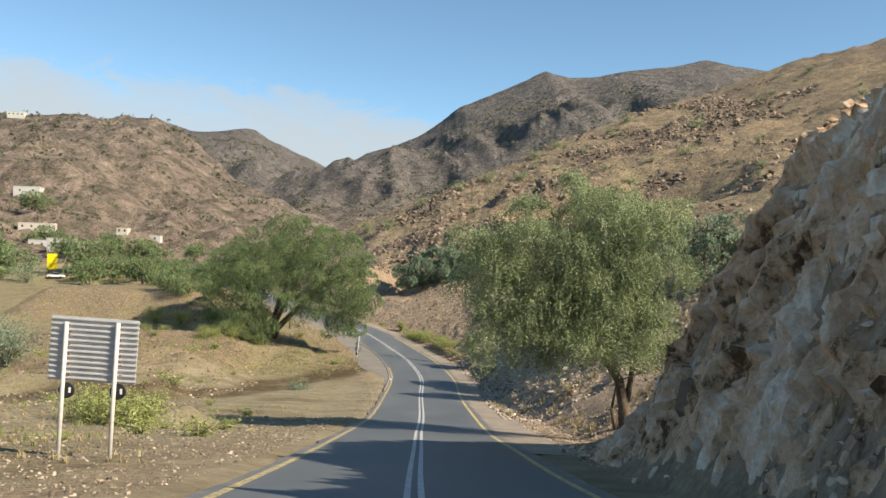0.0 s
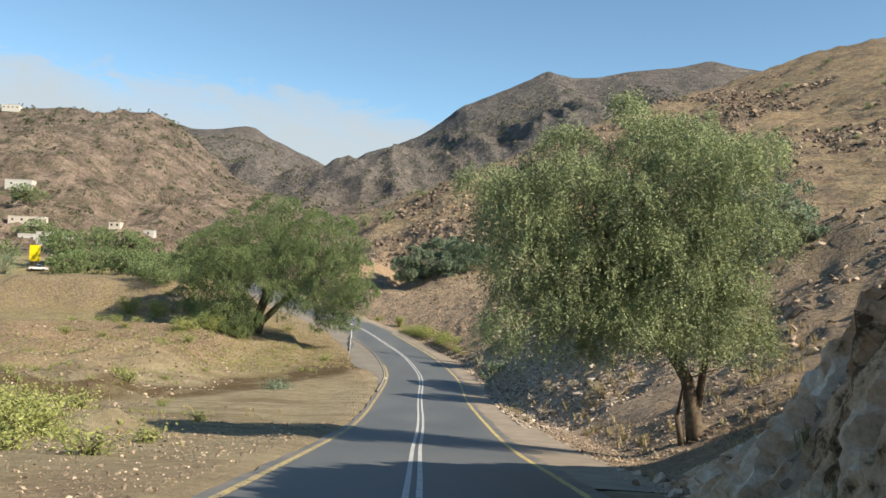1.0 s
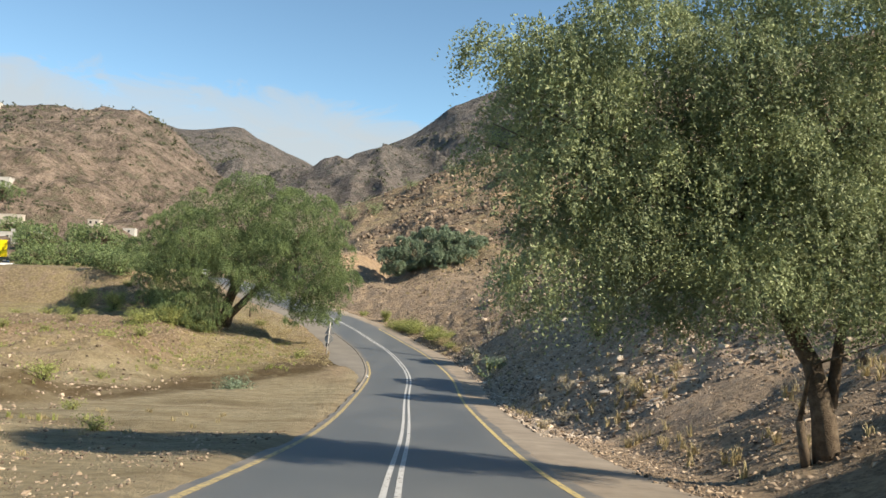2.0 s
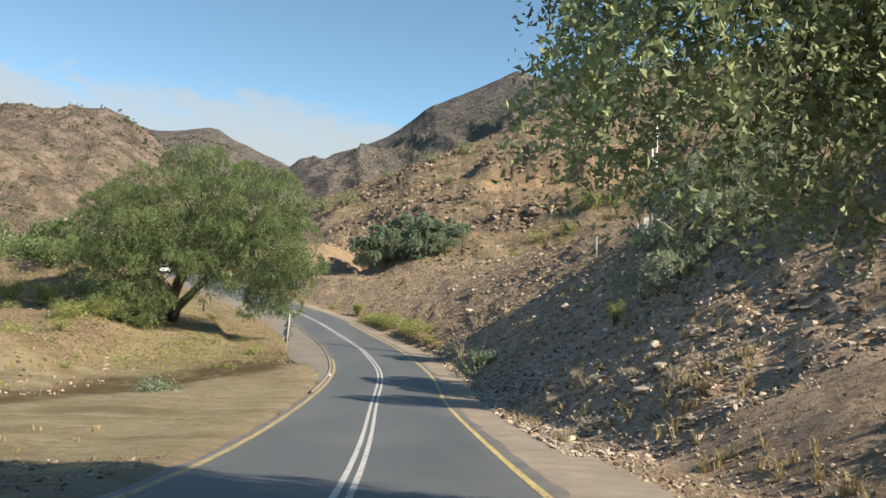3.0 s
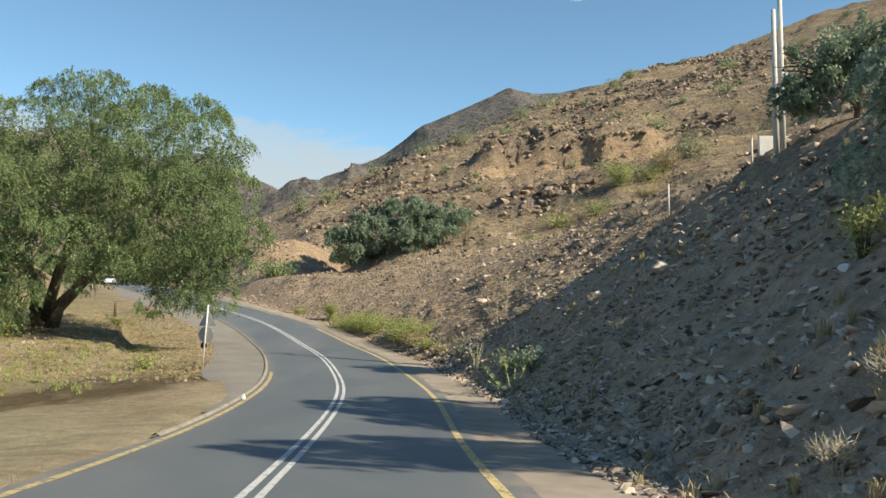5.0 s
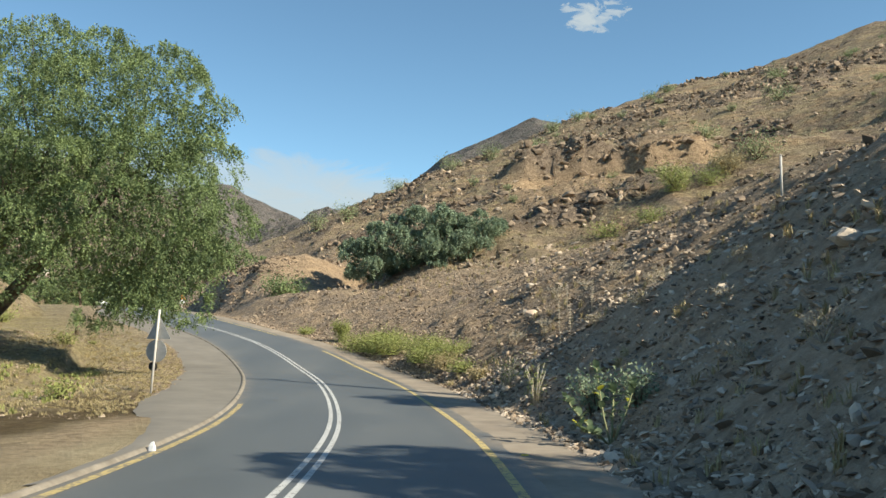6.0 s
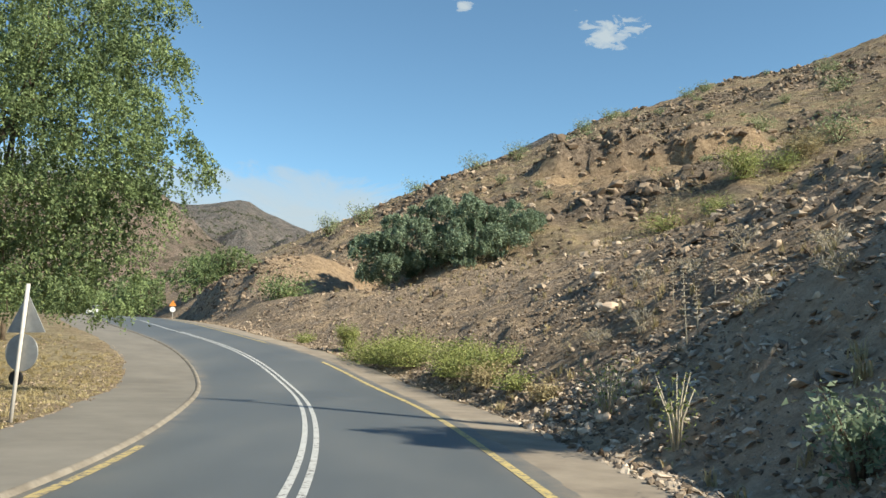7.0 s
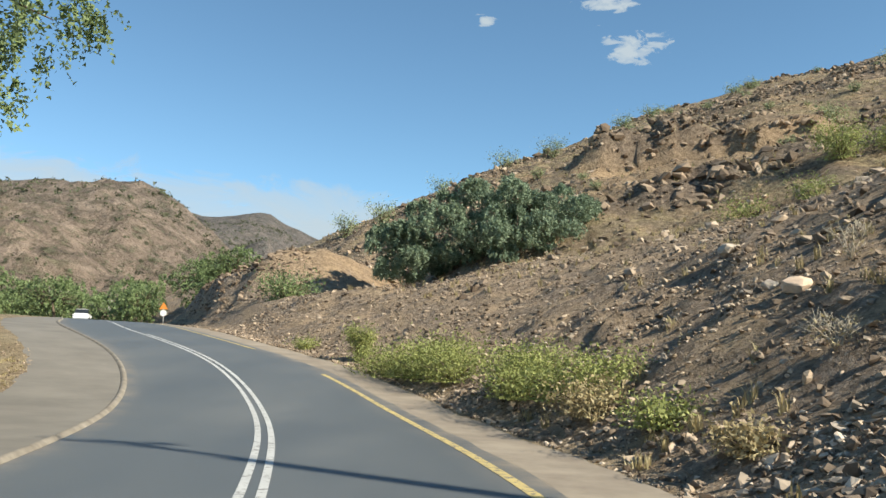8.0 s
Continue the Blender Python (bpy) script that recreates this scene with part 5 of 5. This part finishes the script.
grass_field("dry_grass", "short dry grass round the sign post", 97, 134, -24, -6.6, 2600, 0.2, LEAF_STRAW, 403, 0.45)
grass_field("dry_grass", "withered litter and stubble beside the gutter", 98, 128, -13, -6.5, 1800, 0.13, LEAF_STRAW, 407, 0.3)
grass_field("dry_grass", "short dry grass on the wadi floor", 14, 60, -30, -6, 800, 0.25, LEAF_STRAW, 404)
grass_field("dry_grass", "pale grass on the hill", 135, 250, 24, 100, 1500, 0.6, LEAF_STRAW, 405, 0.45)

# ---- far trees ----
far_tree = crown_tree("wadi_tree", (-84, 222), [(-3, 0, 4.0, 3.4, 3.2, 2.6), (1.5, 0, 5.2, 3.8, 3.4, 3.0), (4.2, 0, 3.6, 2.8, 2.8, 2.2), (0, -2, 2.6, 3.2, 2.6, 2.2)],
                      [([(0, 0, -0.4), (0, 0, 1.4), (0.4, 0, 3.5)], [0.3, 0.24, 0.12])], LEAF_TREE, "rounded green tree in the wadi grove", 7500, 0.38, 31, 260, 0.8, 1.0, 0.0, 800, lumps=26)
far_tree["group"] = "wadi grove"
for k, (x, y, s) in enumerate(((-92, 226, 1.1), (-76, 226, 1.0), (-70, 232, 0.9), (-62, 236, 0.9), (-98, 236, 1.2), (-55, 230, 0.85), (-112, 214, 1.5), (-120, 222, 1.6), (-84, 240, 1.2), (-128, 240, 1.4), (-46, 246, 0.9),
                               (-58, 214, 0.8), (-66, 205, 0.9), (-74, 212, 1.0), (-52, 200, 0.8), (-46, 212, 0.9), (-42, 224, 0.9), (-60, 190, 0.7), (-37, 214, 0.6), (-31, 206, 0.75), (-82, 200, 0.9),
                               (-150, 340, 1.2), (-186, 400, 1.4), (-140, 360, 1.2), (-205, 430, 1.6), (-120, 350, 1.0), (-100, 345, 1.1))):
    c = copy_thing(far_tree, pose(x, y, ground_at(x, y) - 0.1, 0, 0, 67 * k))
    c.scale = (s, s, s * (0.85 + 0.06 * (k % 6)))

# ---- scrub on the far hills ----
rng = np.random.default_rng(71)
x, y = rng.uniform(-520, 330, 16000), rng.uniform(330, 1300, 16000)
keep = (fbm(x / 45, y / 45, 3, 72) > rng.uniform(-0.45, 0.5, 16000)) & (land(x, y) > 14)
x, y = x[keep], y[keep]
size = rng.uniform(0.8, 2.3, len(x)) * (1 + 0.4 * (y > 600))
per = 8
centre = np.stack([x, y, land(x, y) + size * 0.35], 1)[np.repeat(np.arange(len(x)), per)]
size = np.repeat(size, per)
spot = centre + rng.normal(size=(len(size), 3)) * size[:, None] * np.array([0.45, 0.45, 0.3])
tagged(new("far_scrub", leaves_mesh("far_scrub", spot, size * rng.uniform(0.5, 1.0, len(size)), LEAF_SCRUB, 73, 0.0, 0.0, 1.3)), "dark olive scrub dotted over the far hills", "scrub", kind="stuff")

# ---- sign board seen from behind ----
GALV = plain_material("galvanised_steel", (0.44, 0.43, 0.42), (0.58, 0.57, 0.56), 4, 0.6, 0.15, 0.1)
POST_PAINT = plain_material("chalky_white_post_paint", (0.50, 0.46, 0.42), (0.66, 0.63, 0.58), 7, 0.7, 0, 0.2)
RUST = plain_material("rusty_bolt", (0.20, 0.09, 0.04), (0.32, 0.16, 0.08), 9, 0.9)
RUBBER = plain_material("black_rubber", (0.012, 0.012, 0.012), (0.03, 0.03, 0.03), 5, 0.6)
LABEL_WHITE = plain_material("white_sticker", (0.6, 0.6, 0.6), (0.75, 0.75, 0.75), 5, 0.6)
board = empty("road_sign_board", (-8.8, 21.7, ground_at(-8.8, 21.7)), "grey ribbed back of a road sign on two posts", "road sign", turn=-2)
bm = bmesh.new()
add_box(bm, (2.25, 0.02, 1.62), (0, 0.1, 2.72), (0, 2.4, 0))
part("panel", bm, GALV, board, "galvanised steel panel")
for k in range(12):
    bm = bmesh.new()
    add_box(bm, (2.25, 0.05, 0.045), (0.005 * k, 0.064, 1.98 + 0.135 * k), (0, 2.4, 0), 0.008)
    part("rib", bm, GALV, board)
for k, px in enumerate((-0.66, 0.66)):
    bm = bmesh.new()
    add_tube(bm, [(px - 0.13, 0, -0.4), (px - 0.07, 0, 1.6), (px, 0.0, 3.42)], [0.055, 0.055, 0.055], 12)
    post = part("post", bm, POST_PAINT, board, "chalky white steel post")
    bm = bmesh.new()
    add_tube(bm, [(px + 0.0, 0.075, 1.68), (px + 0.0, 0.13, 1.68)], [0.2, 0.2], 24)
    disc = part("rubber_disc", bm, RUBBER, board, "black rubber disc")
    bm = bmesh.new()
    add_box(bm, (0.06, 0.006, 0.14), (px + 0.09, 0.073, 1.69))
    part("sticker", bm, LABEL_WHITE, disc)
    for j in range(6):
        bm = bmesh.new()
        add_box(bm, (0.05, 0.04, 0.035), (px + 0.075 - 0.004 * j, 0.035, 2.1 + 0.25 * j), (0, 0, 0), 0.006)
        part("bolt", bm, RUST, board)

# ---- sign post on the bend, seen edge-on from behind ----
GREY_BACK = plain_material("grey_sign_back", (0.30, 0.30, 0.29), (0.40, 0.40, 0.39), 5, 0.55, 0.4)
sp = empty("road_sign", (-10.0, 103.6, ground_at(-10.0, 103.6)), "leaning white post with grey sign backs", "road sign", turn=-12)
bm = bmesh.new()
add_tube(bm, [(-0.14, 0, -0.4), (0.02, 0, 1.6), (0.16, 0, 3.1)], [0.045, 0.045, 0.045], 10)
part("post", bm, POST_PAINT, sp)
bm = bmesh.new()
add_tube(bm, [(0.02, 0.06, 1.55), (0.02, 0.09, 1.55)], [0.42, 0.42], 28)
part("round_plate", bm, GREY_BACK, sp)
bm = bmesh.new()
tri = [bm.verts.new(p) for p in ((-0.4, 0.07, 2.0), (0.6, 0.07, 2.0), (0.1, 0.07, 2.9))]
f = bm.faces.new(tri)
ex = bmesh.ops.extrude_face_region(bm, geom=[f])["geom"]
bmesh.ops.translate(bm, verts=[v for v in ex if isinstance(v, bmesh.types.BMVert)], vec=(0, 0.02, 0))
part("triangle_plate", bm, GREY_BACK, sp)
bm = bmesh.new()
add_tube(bm, [(-0.1, 0.055, 0.98), (-0.1, 0.11, 0.98)], [0.17, 0.17], 20)
part("rubber_disc", bm, RUBBER, sp)

# ---- far sign at the crest of the road ----
ORANGE = plain_material("orange_sign_face", (0.65, 0.22, 0.04), (0.75, 0.28, 0.06), 5, 0.5)
WHITE = plain_material("white_painted_metal", (0.62, 0.62, 0.60), (0.75, 0.75, 0.73), 5, 0.5)
fx, fy = on_road(5.0, 174.0)
ws = empty("warning_sign", (float(fx), float(fy), ground_at(float(fx), float(fy))), "orange triangle above a white disc on a post", "road sign", turn=15)
bm = bmesh.new()
add_tube(bm, [(0, 0, -0.3), (0, 0, 2.6)], [0.05, 0.05], 8)
part("post", bm, POST_PAINT, ws)
bm = bmesh.new()
add_tube(bm, [(0, -0.06, 1.45), (0, -0.08, 1.45)], [0.42, 0.42], 24)
part("round_plate", bm, WHITE, ws)
bm = bmesh.new()
f = bm.faces.new([bm.verts.new(p) for p in ((-0.55, -0.06, 1.95), (0.55, -0.06, 1.95), (0, -0.06, 2.9))])
ex = bmesh.ops.extrude_face_region(bm, geom=[f])["geom"]
bmesh.ops.translate(bm, verts=[v for v in ex if isinstance(v, bmesh.types.BMVert)], vec=(0, -0.02, 0))
part("triangle_plate", bm, ORANGE, ws)
ws.scale = (0.7, 0.7, 0.7)

# ---- power pole and enclosure on the bench ----
POLE = plain_material("weathered_pale_pole", (0.46, 0.43, 0.38), (0.62, 0.59, 0.54), 4, 0.8)
DARK_STEEL = plain_material("dark_steel_arm", (0.07, 0.065, 0.06), (0.13, 0.12, 0.11), 6, 0.7, 0.3)
CERAMIC = plain_material("brown_ceramic", (0.10, 0.05, 0.03), (0.18, 0.10, 0.06), 6, 0.3)
BOX_GREY = plain_material("grey_switch_box", (0.42, 0.43, 0.43), (0.55, 0.56, 0.56), 4, 0.6)
pz = ground_at(18.5, 98.3)
pole = empty("power_pole", (18.5, 98.3, pz), "pale twin power pole with a crossarm", "power pole")
for px, top in ((0.0, 9.0), (-0.32, 6.9)):
    bm = bmesh.new()
    add_tube(bm, [(px, 0, -0.6), (px, 0, top * 0.5), (px, 0, top)], [0.15, 0.13, 0.10], 12)
    part("pole", bm, POLE, pole)
bm = bmesh.new()
add_box(bm, (2.3, 0.12, 0.13), (0, 0, 8.85), (0, -4, 0), 0.01)
part("crossarm", bm, DARK_STEEL, pole)
for s in (-1, 1):
    bm = bmesh.new()
    add_tube(bm, [(0, -0.08, 8.0), (s * 0.62, -0.08, 8.8)], [0.035, 0.035], 6)
    part("brace", bm, DARK_STEEL, pole)
for px in (-1.05, 0.0, 1.05):
    bm = bmesh.new()
    add_tube(bm, [(px, 0, 8.9 + px * 0.07), (px, 0, 9.0 + px * 0.07), (px, 0, 9.02 + px * 0.07), (px, 0, 9.14 + px * 0.07), (px, 0, 9.2 + px * 0.07)], [0.03, 0.03, 0.08, 0.07, 0.03], 10)
    part("insulator", bm, CERAMIC, pole)
for px, zz, sz in ((0.3, 2.6, (0.34, 0.3, 0.8)), (0.25, 3.6, (0.24, 0.22, 0.4))):
    bm = bmesh.new()
    add_box(bm, sz, (px, -0.05, zz), (0, 0, 0), 0.02)
    part("switch_box", bm, BOX_GREY, pole)
wall = empty("low_white_wall", (19.3, 100.2, ground_at(19.3, 100.2)), "low white wall of an enclosure on the bench", "wall")
bm = bmesh.new()
add_box(bm, (2.4, 0.2, 1.0), (0, 0, 0.0), (0, 0, 0), 0.02)
part("panel", bm, plain_material("whitewashed_wall", (0.55, 0.53, 0.48), (0.72, 0.70, 0.65), 2, 0.9), wall)
for x, y, h in ((17.5, 99.6, 1.5), (16.6, 110.3, 1.9)):
    mk = empty("marker_post", (x, y, ground_at(x, y)), "slim white marker post on the bench's edge", "post", "bench marker posts")
    bm = bmesh.new()
    add_tube(bm, [(0, 0, -0.3), (0.02, 0, h)], [0.06, 0.055], 8)
    part("shaft", bm, POST_PAINT, mk)
    bm = bmesh.new()
    add_tube(bm, [(0.02, 0, h), (0.02, 0, h + 0.05)], [0.065, 0.05], 8)
    part("cap", bm, POST_PAINT, mk)
st = empty("dark_stump", (-22.3, 126.5, ground_at(-22.3, 126.5)), "short dark post beneath the tree", "post")
bm = bmesh.new()
add_tube(bm, [(0, 0, -0.2), (0, 0, 0.7), (0.02, 0, 1.15)], [0.13, 0.12, 0.1], 8)
part("shaft", bm, BARK, st)

SHOULDER = plain_material("dusty_hard_shoulder", (0.22, 0.18, 0.14), (0.34, 0.285, 0.22), 0.9, 0.92, 0, 0.4)

KERB = plain_material("pale_worn_kerb", (0.17, 0.145, 0.115), (0.31, 0.272, 0.22), 2.2, 0.9, 0, 0.4)

# ---- concrete gutter along the inside of the bend ----
apron = new("gutter_apron", ribbon("gutter_apron", lambda y: -3.75 - 2.6 * smooth(86, 104, y) * smooth(178, 150, y) + edge_wobble(y, 9), lambda y: -3.56 + 0 * y, 84, 180, 0.014, CONCRETE, 0.5, 6, None, 0.0, 0.08))
tagged(apron, "dusty grey concrete gutter on the inside of the bend", "pavement", kind="structure")
verge = new("shoulder", ribbon("shoulder", 3.4, lambda y: 5.2 + 0.9 * smooth(120, 60, y) + 2 * edge_wobble(y, 12), 30, 175, -0.012, SHOULDER, 0.5, 6))
tagged(verge, "dusty grey-brown hard shoulder", "pavement", kind="structure")
lip = new("kerb", ribbon("kerb", -3.72, -3.52, 78, 200, 0.004, KERB, 0.5, 5, None, 0.07))
tagged(lip, "low worn kerb lip beside the edge line", "kerb", kind="structure")

# ---- clouds ----
def cloud_material(name, scale, low, glow):
    m = Mat(name, 1.0)
    c = m.coord((1, 1, 2.2))
    d = m.noise(scale, 9, 0.62, c, 0.6)
    em = m.t.nodes.new("ShaderNodeEmission")
    em.inputs[0].default_value, em.inputs[1].default_value = (0.78, 0.88, 0.98, 1), glow
    tr = m.t.nodes.new("ShaderNodeBsdfTransparent")
    mx = m.t.nodes.new("ShaderNodeMixShader")
    m.put(mx.inputs[0], m.ramp(m.math("ADD", m.attr("thick"), m.math("MULTIPLY", m.math("SUBTRACT", d, 0.5), low)), (0.34, 0.0), (0.5, 0.55), (0.85, 0.85)))
    m.t.links.new(tr.outputs[0], mx.inputs[1])
    m.t.links.new(em.outputs[0], mx.inputs[2])
    m.t.links.new(mx.outputs[0], m.t.nodes["Material Output"].inputs[0])
    return m.m


CLOUD = cloud_material("thin_cloud", 0.0022, 1.25, 0.41)
PUFF = cloud_material("small_cloud", 0.0085, 2.4, 0.43)


def cloud(name, x0, x1, z0, z1, thick, label, material):
    nx, nz = 60, 30
    x, z = np.meshgrid(np.linspace(x0, x1, nx), np.linspace(z0, z1, nz))
    me = from_arrays(name, np.stack([x, 0 * x + 4250, z], -1).reshape(-1, 3), grid_faces(nz, nx), material)
    u, v = (x - x0) / (x1 - x0), (z - z0) / (z1 - z0)
    float_attribute(me, "thick", np.clip(thick(u, v), 0, 1).ravel())
    ob = tagged(new(name, me), label, "cloud", kind="structure")
    ob.visible_shadow = False
    return ob


cloud("backdrop_cloud_bank", -2400, 350, 250, 1150, lambda u, v: np.clip(0.42 + 1.7 * (0.86 - 0.38 * u - v), 0, 1) * smooth(1.0, 0.9, u), "thin white cloud bank behind the mountains", CLOUD)
for x, z, w, h in ((800, 1560, 210, 130), (706, 1790, 220, 80), (62, 1702, 80, 55)):
    cloud("backdrop_cloud", x - w, x + w, z - h, z + h, lambda u, v: 0.75 * smooth(1.0, 0.15, np.hypot(u - 0.5, v - 0.5) * 2), "small white cloud in the clear sky", PUFF)

# ---- vehicles far off ----
CAR_WHITE = plain_material("white_car_paint", (0.72, 0.72, 0.72), (0.80, 0.80, 0.80), 2, 0.3)
CAR_GLASS = plain_material("dark_car_glass", (0.02, 0.025, 0.03), (0.04, 0.045, 0.05), 2, 0.1)
TYRE = plain_material("tyre_rubber", (0.02, 0.02, 0.02), (0.04, 0.04, 0.04), 6, 0.8)


def car(place, turn, label, pickup=False):
    root = empty("car", (*place, ground_at(*place) + 0.09), label, "car", turn=turn)
    bm = bmesh.new()
    add_box(bm, (1.75, 4.4, 0.62), (0, 0, 0.68), (0, 0, 0), 0.14)
    part("body", bm, CAR_WHITE, root)
    bm = bmesh.new()
    made = bmesh.ops.create_cube(bm, size=1.0)["verts"]
    for v in made:
        top = v.co.z > 0
        v.co = Vector((v.co.x * (1.25 if top else 1.6), v.co.y * (1.5 if top else 2.6) - 0.2, 1.48 if top else 0.98))
    if pickup:
        bmesh.ops.scale(bm, verts=bm.verts, vec=(1, 0.6, 1.1))
    cabin = part("cabin", bm, CAR_GLASS, root)
    bm = bmesh.new()
    add_box(bm, (1.26, 1.5 * (0.6 if pickup else 1), 0.06), (0, -0.2 * (0.6 if pickup else 1), 1.5 * (1.08 if pickup else 1)), (0, 0, 0), 0.02)
    part("roof", bm, CAR_WHITE, cabin)
    for sx in (-0.8, 0.8):
        for sy in (-1.4, 1.4):
            bm = bmesh.new()
            add_tube(bm, [(sx - 0.1, sy, 0.32), (sx + 0.1, sy, 0.32)], [0.32, 0.32], 18)
            part("wheel", bm, TYRE, root)
        bm = bmesh.new()
        add_box(bm, (0.34, 0.06, 0.16), (sx * 0.8, -2.19, 0.78), (0, 0, 0), 0.02)
        part("headlight", bm, LABEL_WHITE, root)
    bm = bmesh.new()
    add_box(bm, (1.7, 0.12, 0.2), (0, -2.2, 0.5), (0, 0, 0), 0.04)
    part("bumper", bm, CAR_WHITE, root)
    return root


cx, cy = on_road(-1.8, 196.0)
car((float(cx), float(cy)), 20, "white saloon car on the road's crest")
car((-104.0, 231.0), 100, "white pickup parked on the gravel lot", True)

# ---- hamlet at the hill's foot ----
PLASTER = plain_material("white_plaster", (0.42, 0.40, 0.36), (0.56, 0.53, 0.48), 1.2, 0.9)
PLASTER_TAN = plain_material("tan_plaster", (0.46, 0.40, 0.33), (0.58, 0.52, 0.44), 1.2, 0.9)
DARK_OPENING = plain_material("dark_window_pane", (0.03, 0.03, 0.03), (0.06, 0.06, 0.06), 3, 0.3)


def house(place, size, label, material, wins=3, turn=0.0, parapet=True):
    w, d, h = size
    root = empty("house", (*place, ground_at(*place) - 0.3), label, "house", turn=turn)
    bm = bmesh.new()
    add_box(bm, (w, d, h + 1), (0, 0, (h - 1) / 2), (0, 0, 0), 0.03)
    part("wall", bm, material, root)
    bm = bmesh.new()
    add_box(bm, (w + 0.3, d + 0.3, 0.3), (0, 0, h + 0.15), (0, 0, 0), 0.03)
    part("roof", bm, material, root)
    for k in range(wins):
        x = w * ((k + 0.5) / wins - 0.5)
        bm = bmesh.new()
        add_box(bm, (1.1, 0.16, 1.2), (x, -d / 2, h * 0.58), (0, 0, 0), 0.02)
        win = part("window", bm, material, root)
        bm = bmesh.new()
        add_box(bm, (0.9, 0.18, 1.0), (x, -d / 2 - 0.02, h * 0.58))
        part("pane", bm, DARK_OPENING, win)
    return root


house((-168, 378), (11, 7, 5.5), "white two-storey house at the hill's foot", PLASTER, 3, 8)
house((-163, 371), (14, 6, 3.0), "low white house at the hill's foot", PLASTER, 3, 8)
house((-186, 395), (8, 6, 4.0), "small white house beside trees", PLASTER, 2, 10)
house((-195, 412), (16, 6, 3.2), "long low tan house on the hillside", PLASTER_TAN, 4, 10)
house((-226, 466), (13.5, 8, 4.4), "square white house on a levelled terrace", PLASTER, 2, 8)
house((-138, 412), (5, 5, 2.6), "small white house behind the grove", PLASTER, 1, 5)
house((-321, 640), (12, 8, 4.0), "white house on the ridge", PLASTER, 4, 10)
house((-343, 636), (9, 8, 4.0), "white house on the ridge", PLASTER, 4, 10)
house((-150, 402), (5, 5, 2.4), "small shed with a pale roof", PLASTER_TAN, 2, 4)
bill = empty("yellow_billboard", (-106.5, 234.0, ground_at(-106.5, 234.0)), "plain yellow billboard on a post", "billboard", turn=10)
bm = bmesh.new()
add_box(bm, (2.6, 0.2, 4.2), (0, 0, 3.6), (0, 0, 0), 0.03)
part("panel", bm, plain_material("bright_yellow_panel", (0.85, 0.62, 0.01), (0.90, 0.68, 0.02), 2, 0.5), bill)
for sx in (-0.8, 0.8):
    bm = bmesh.new()
    add_tube(bm, [(sx, 0.05, -0.4), (sx, 0.05, 2.0)], [0.09, 0.09], 8)
    part("post", bm, DARK_STEEL, bill)
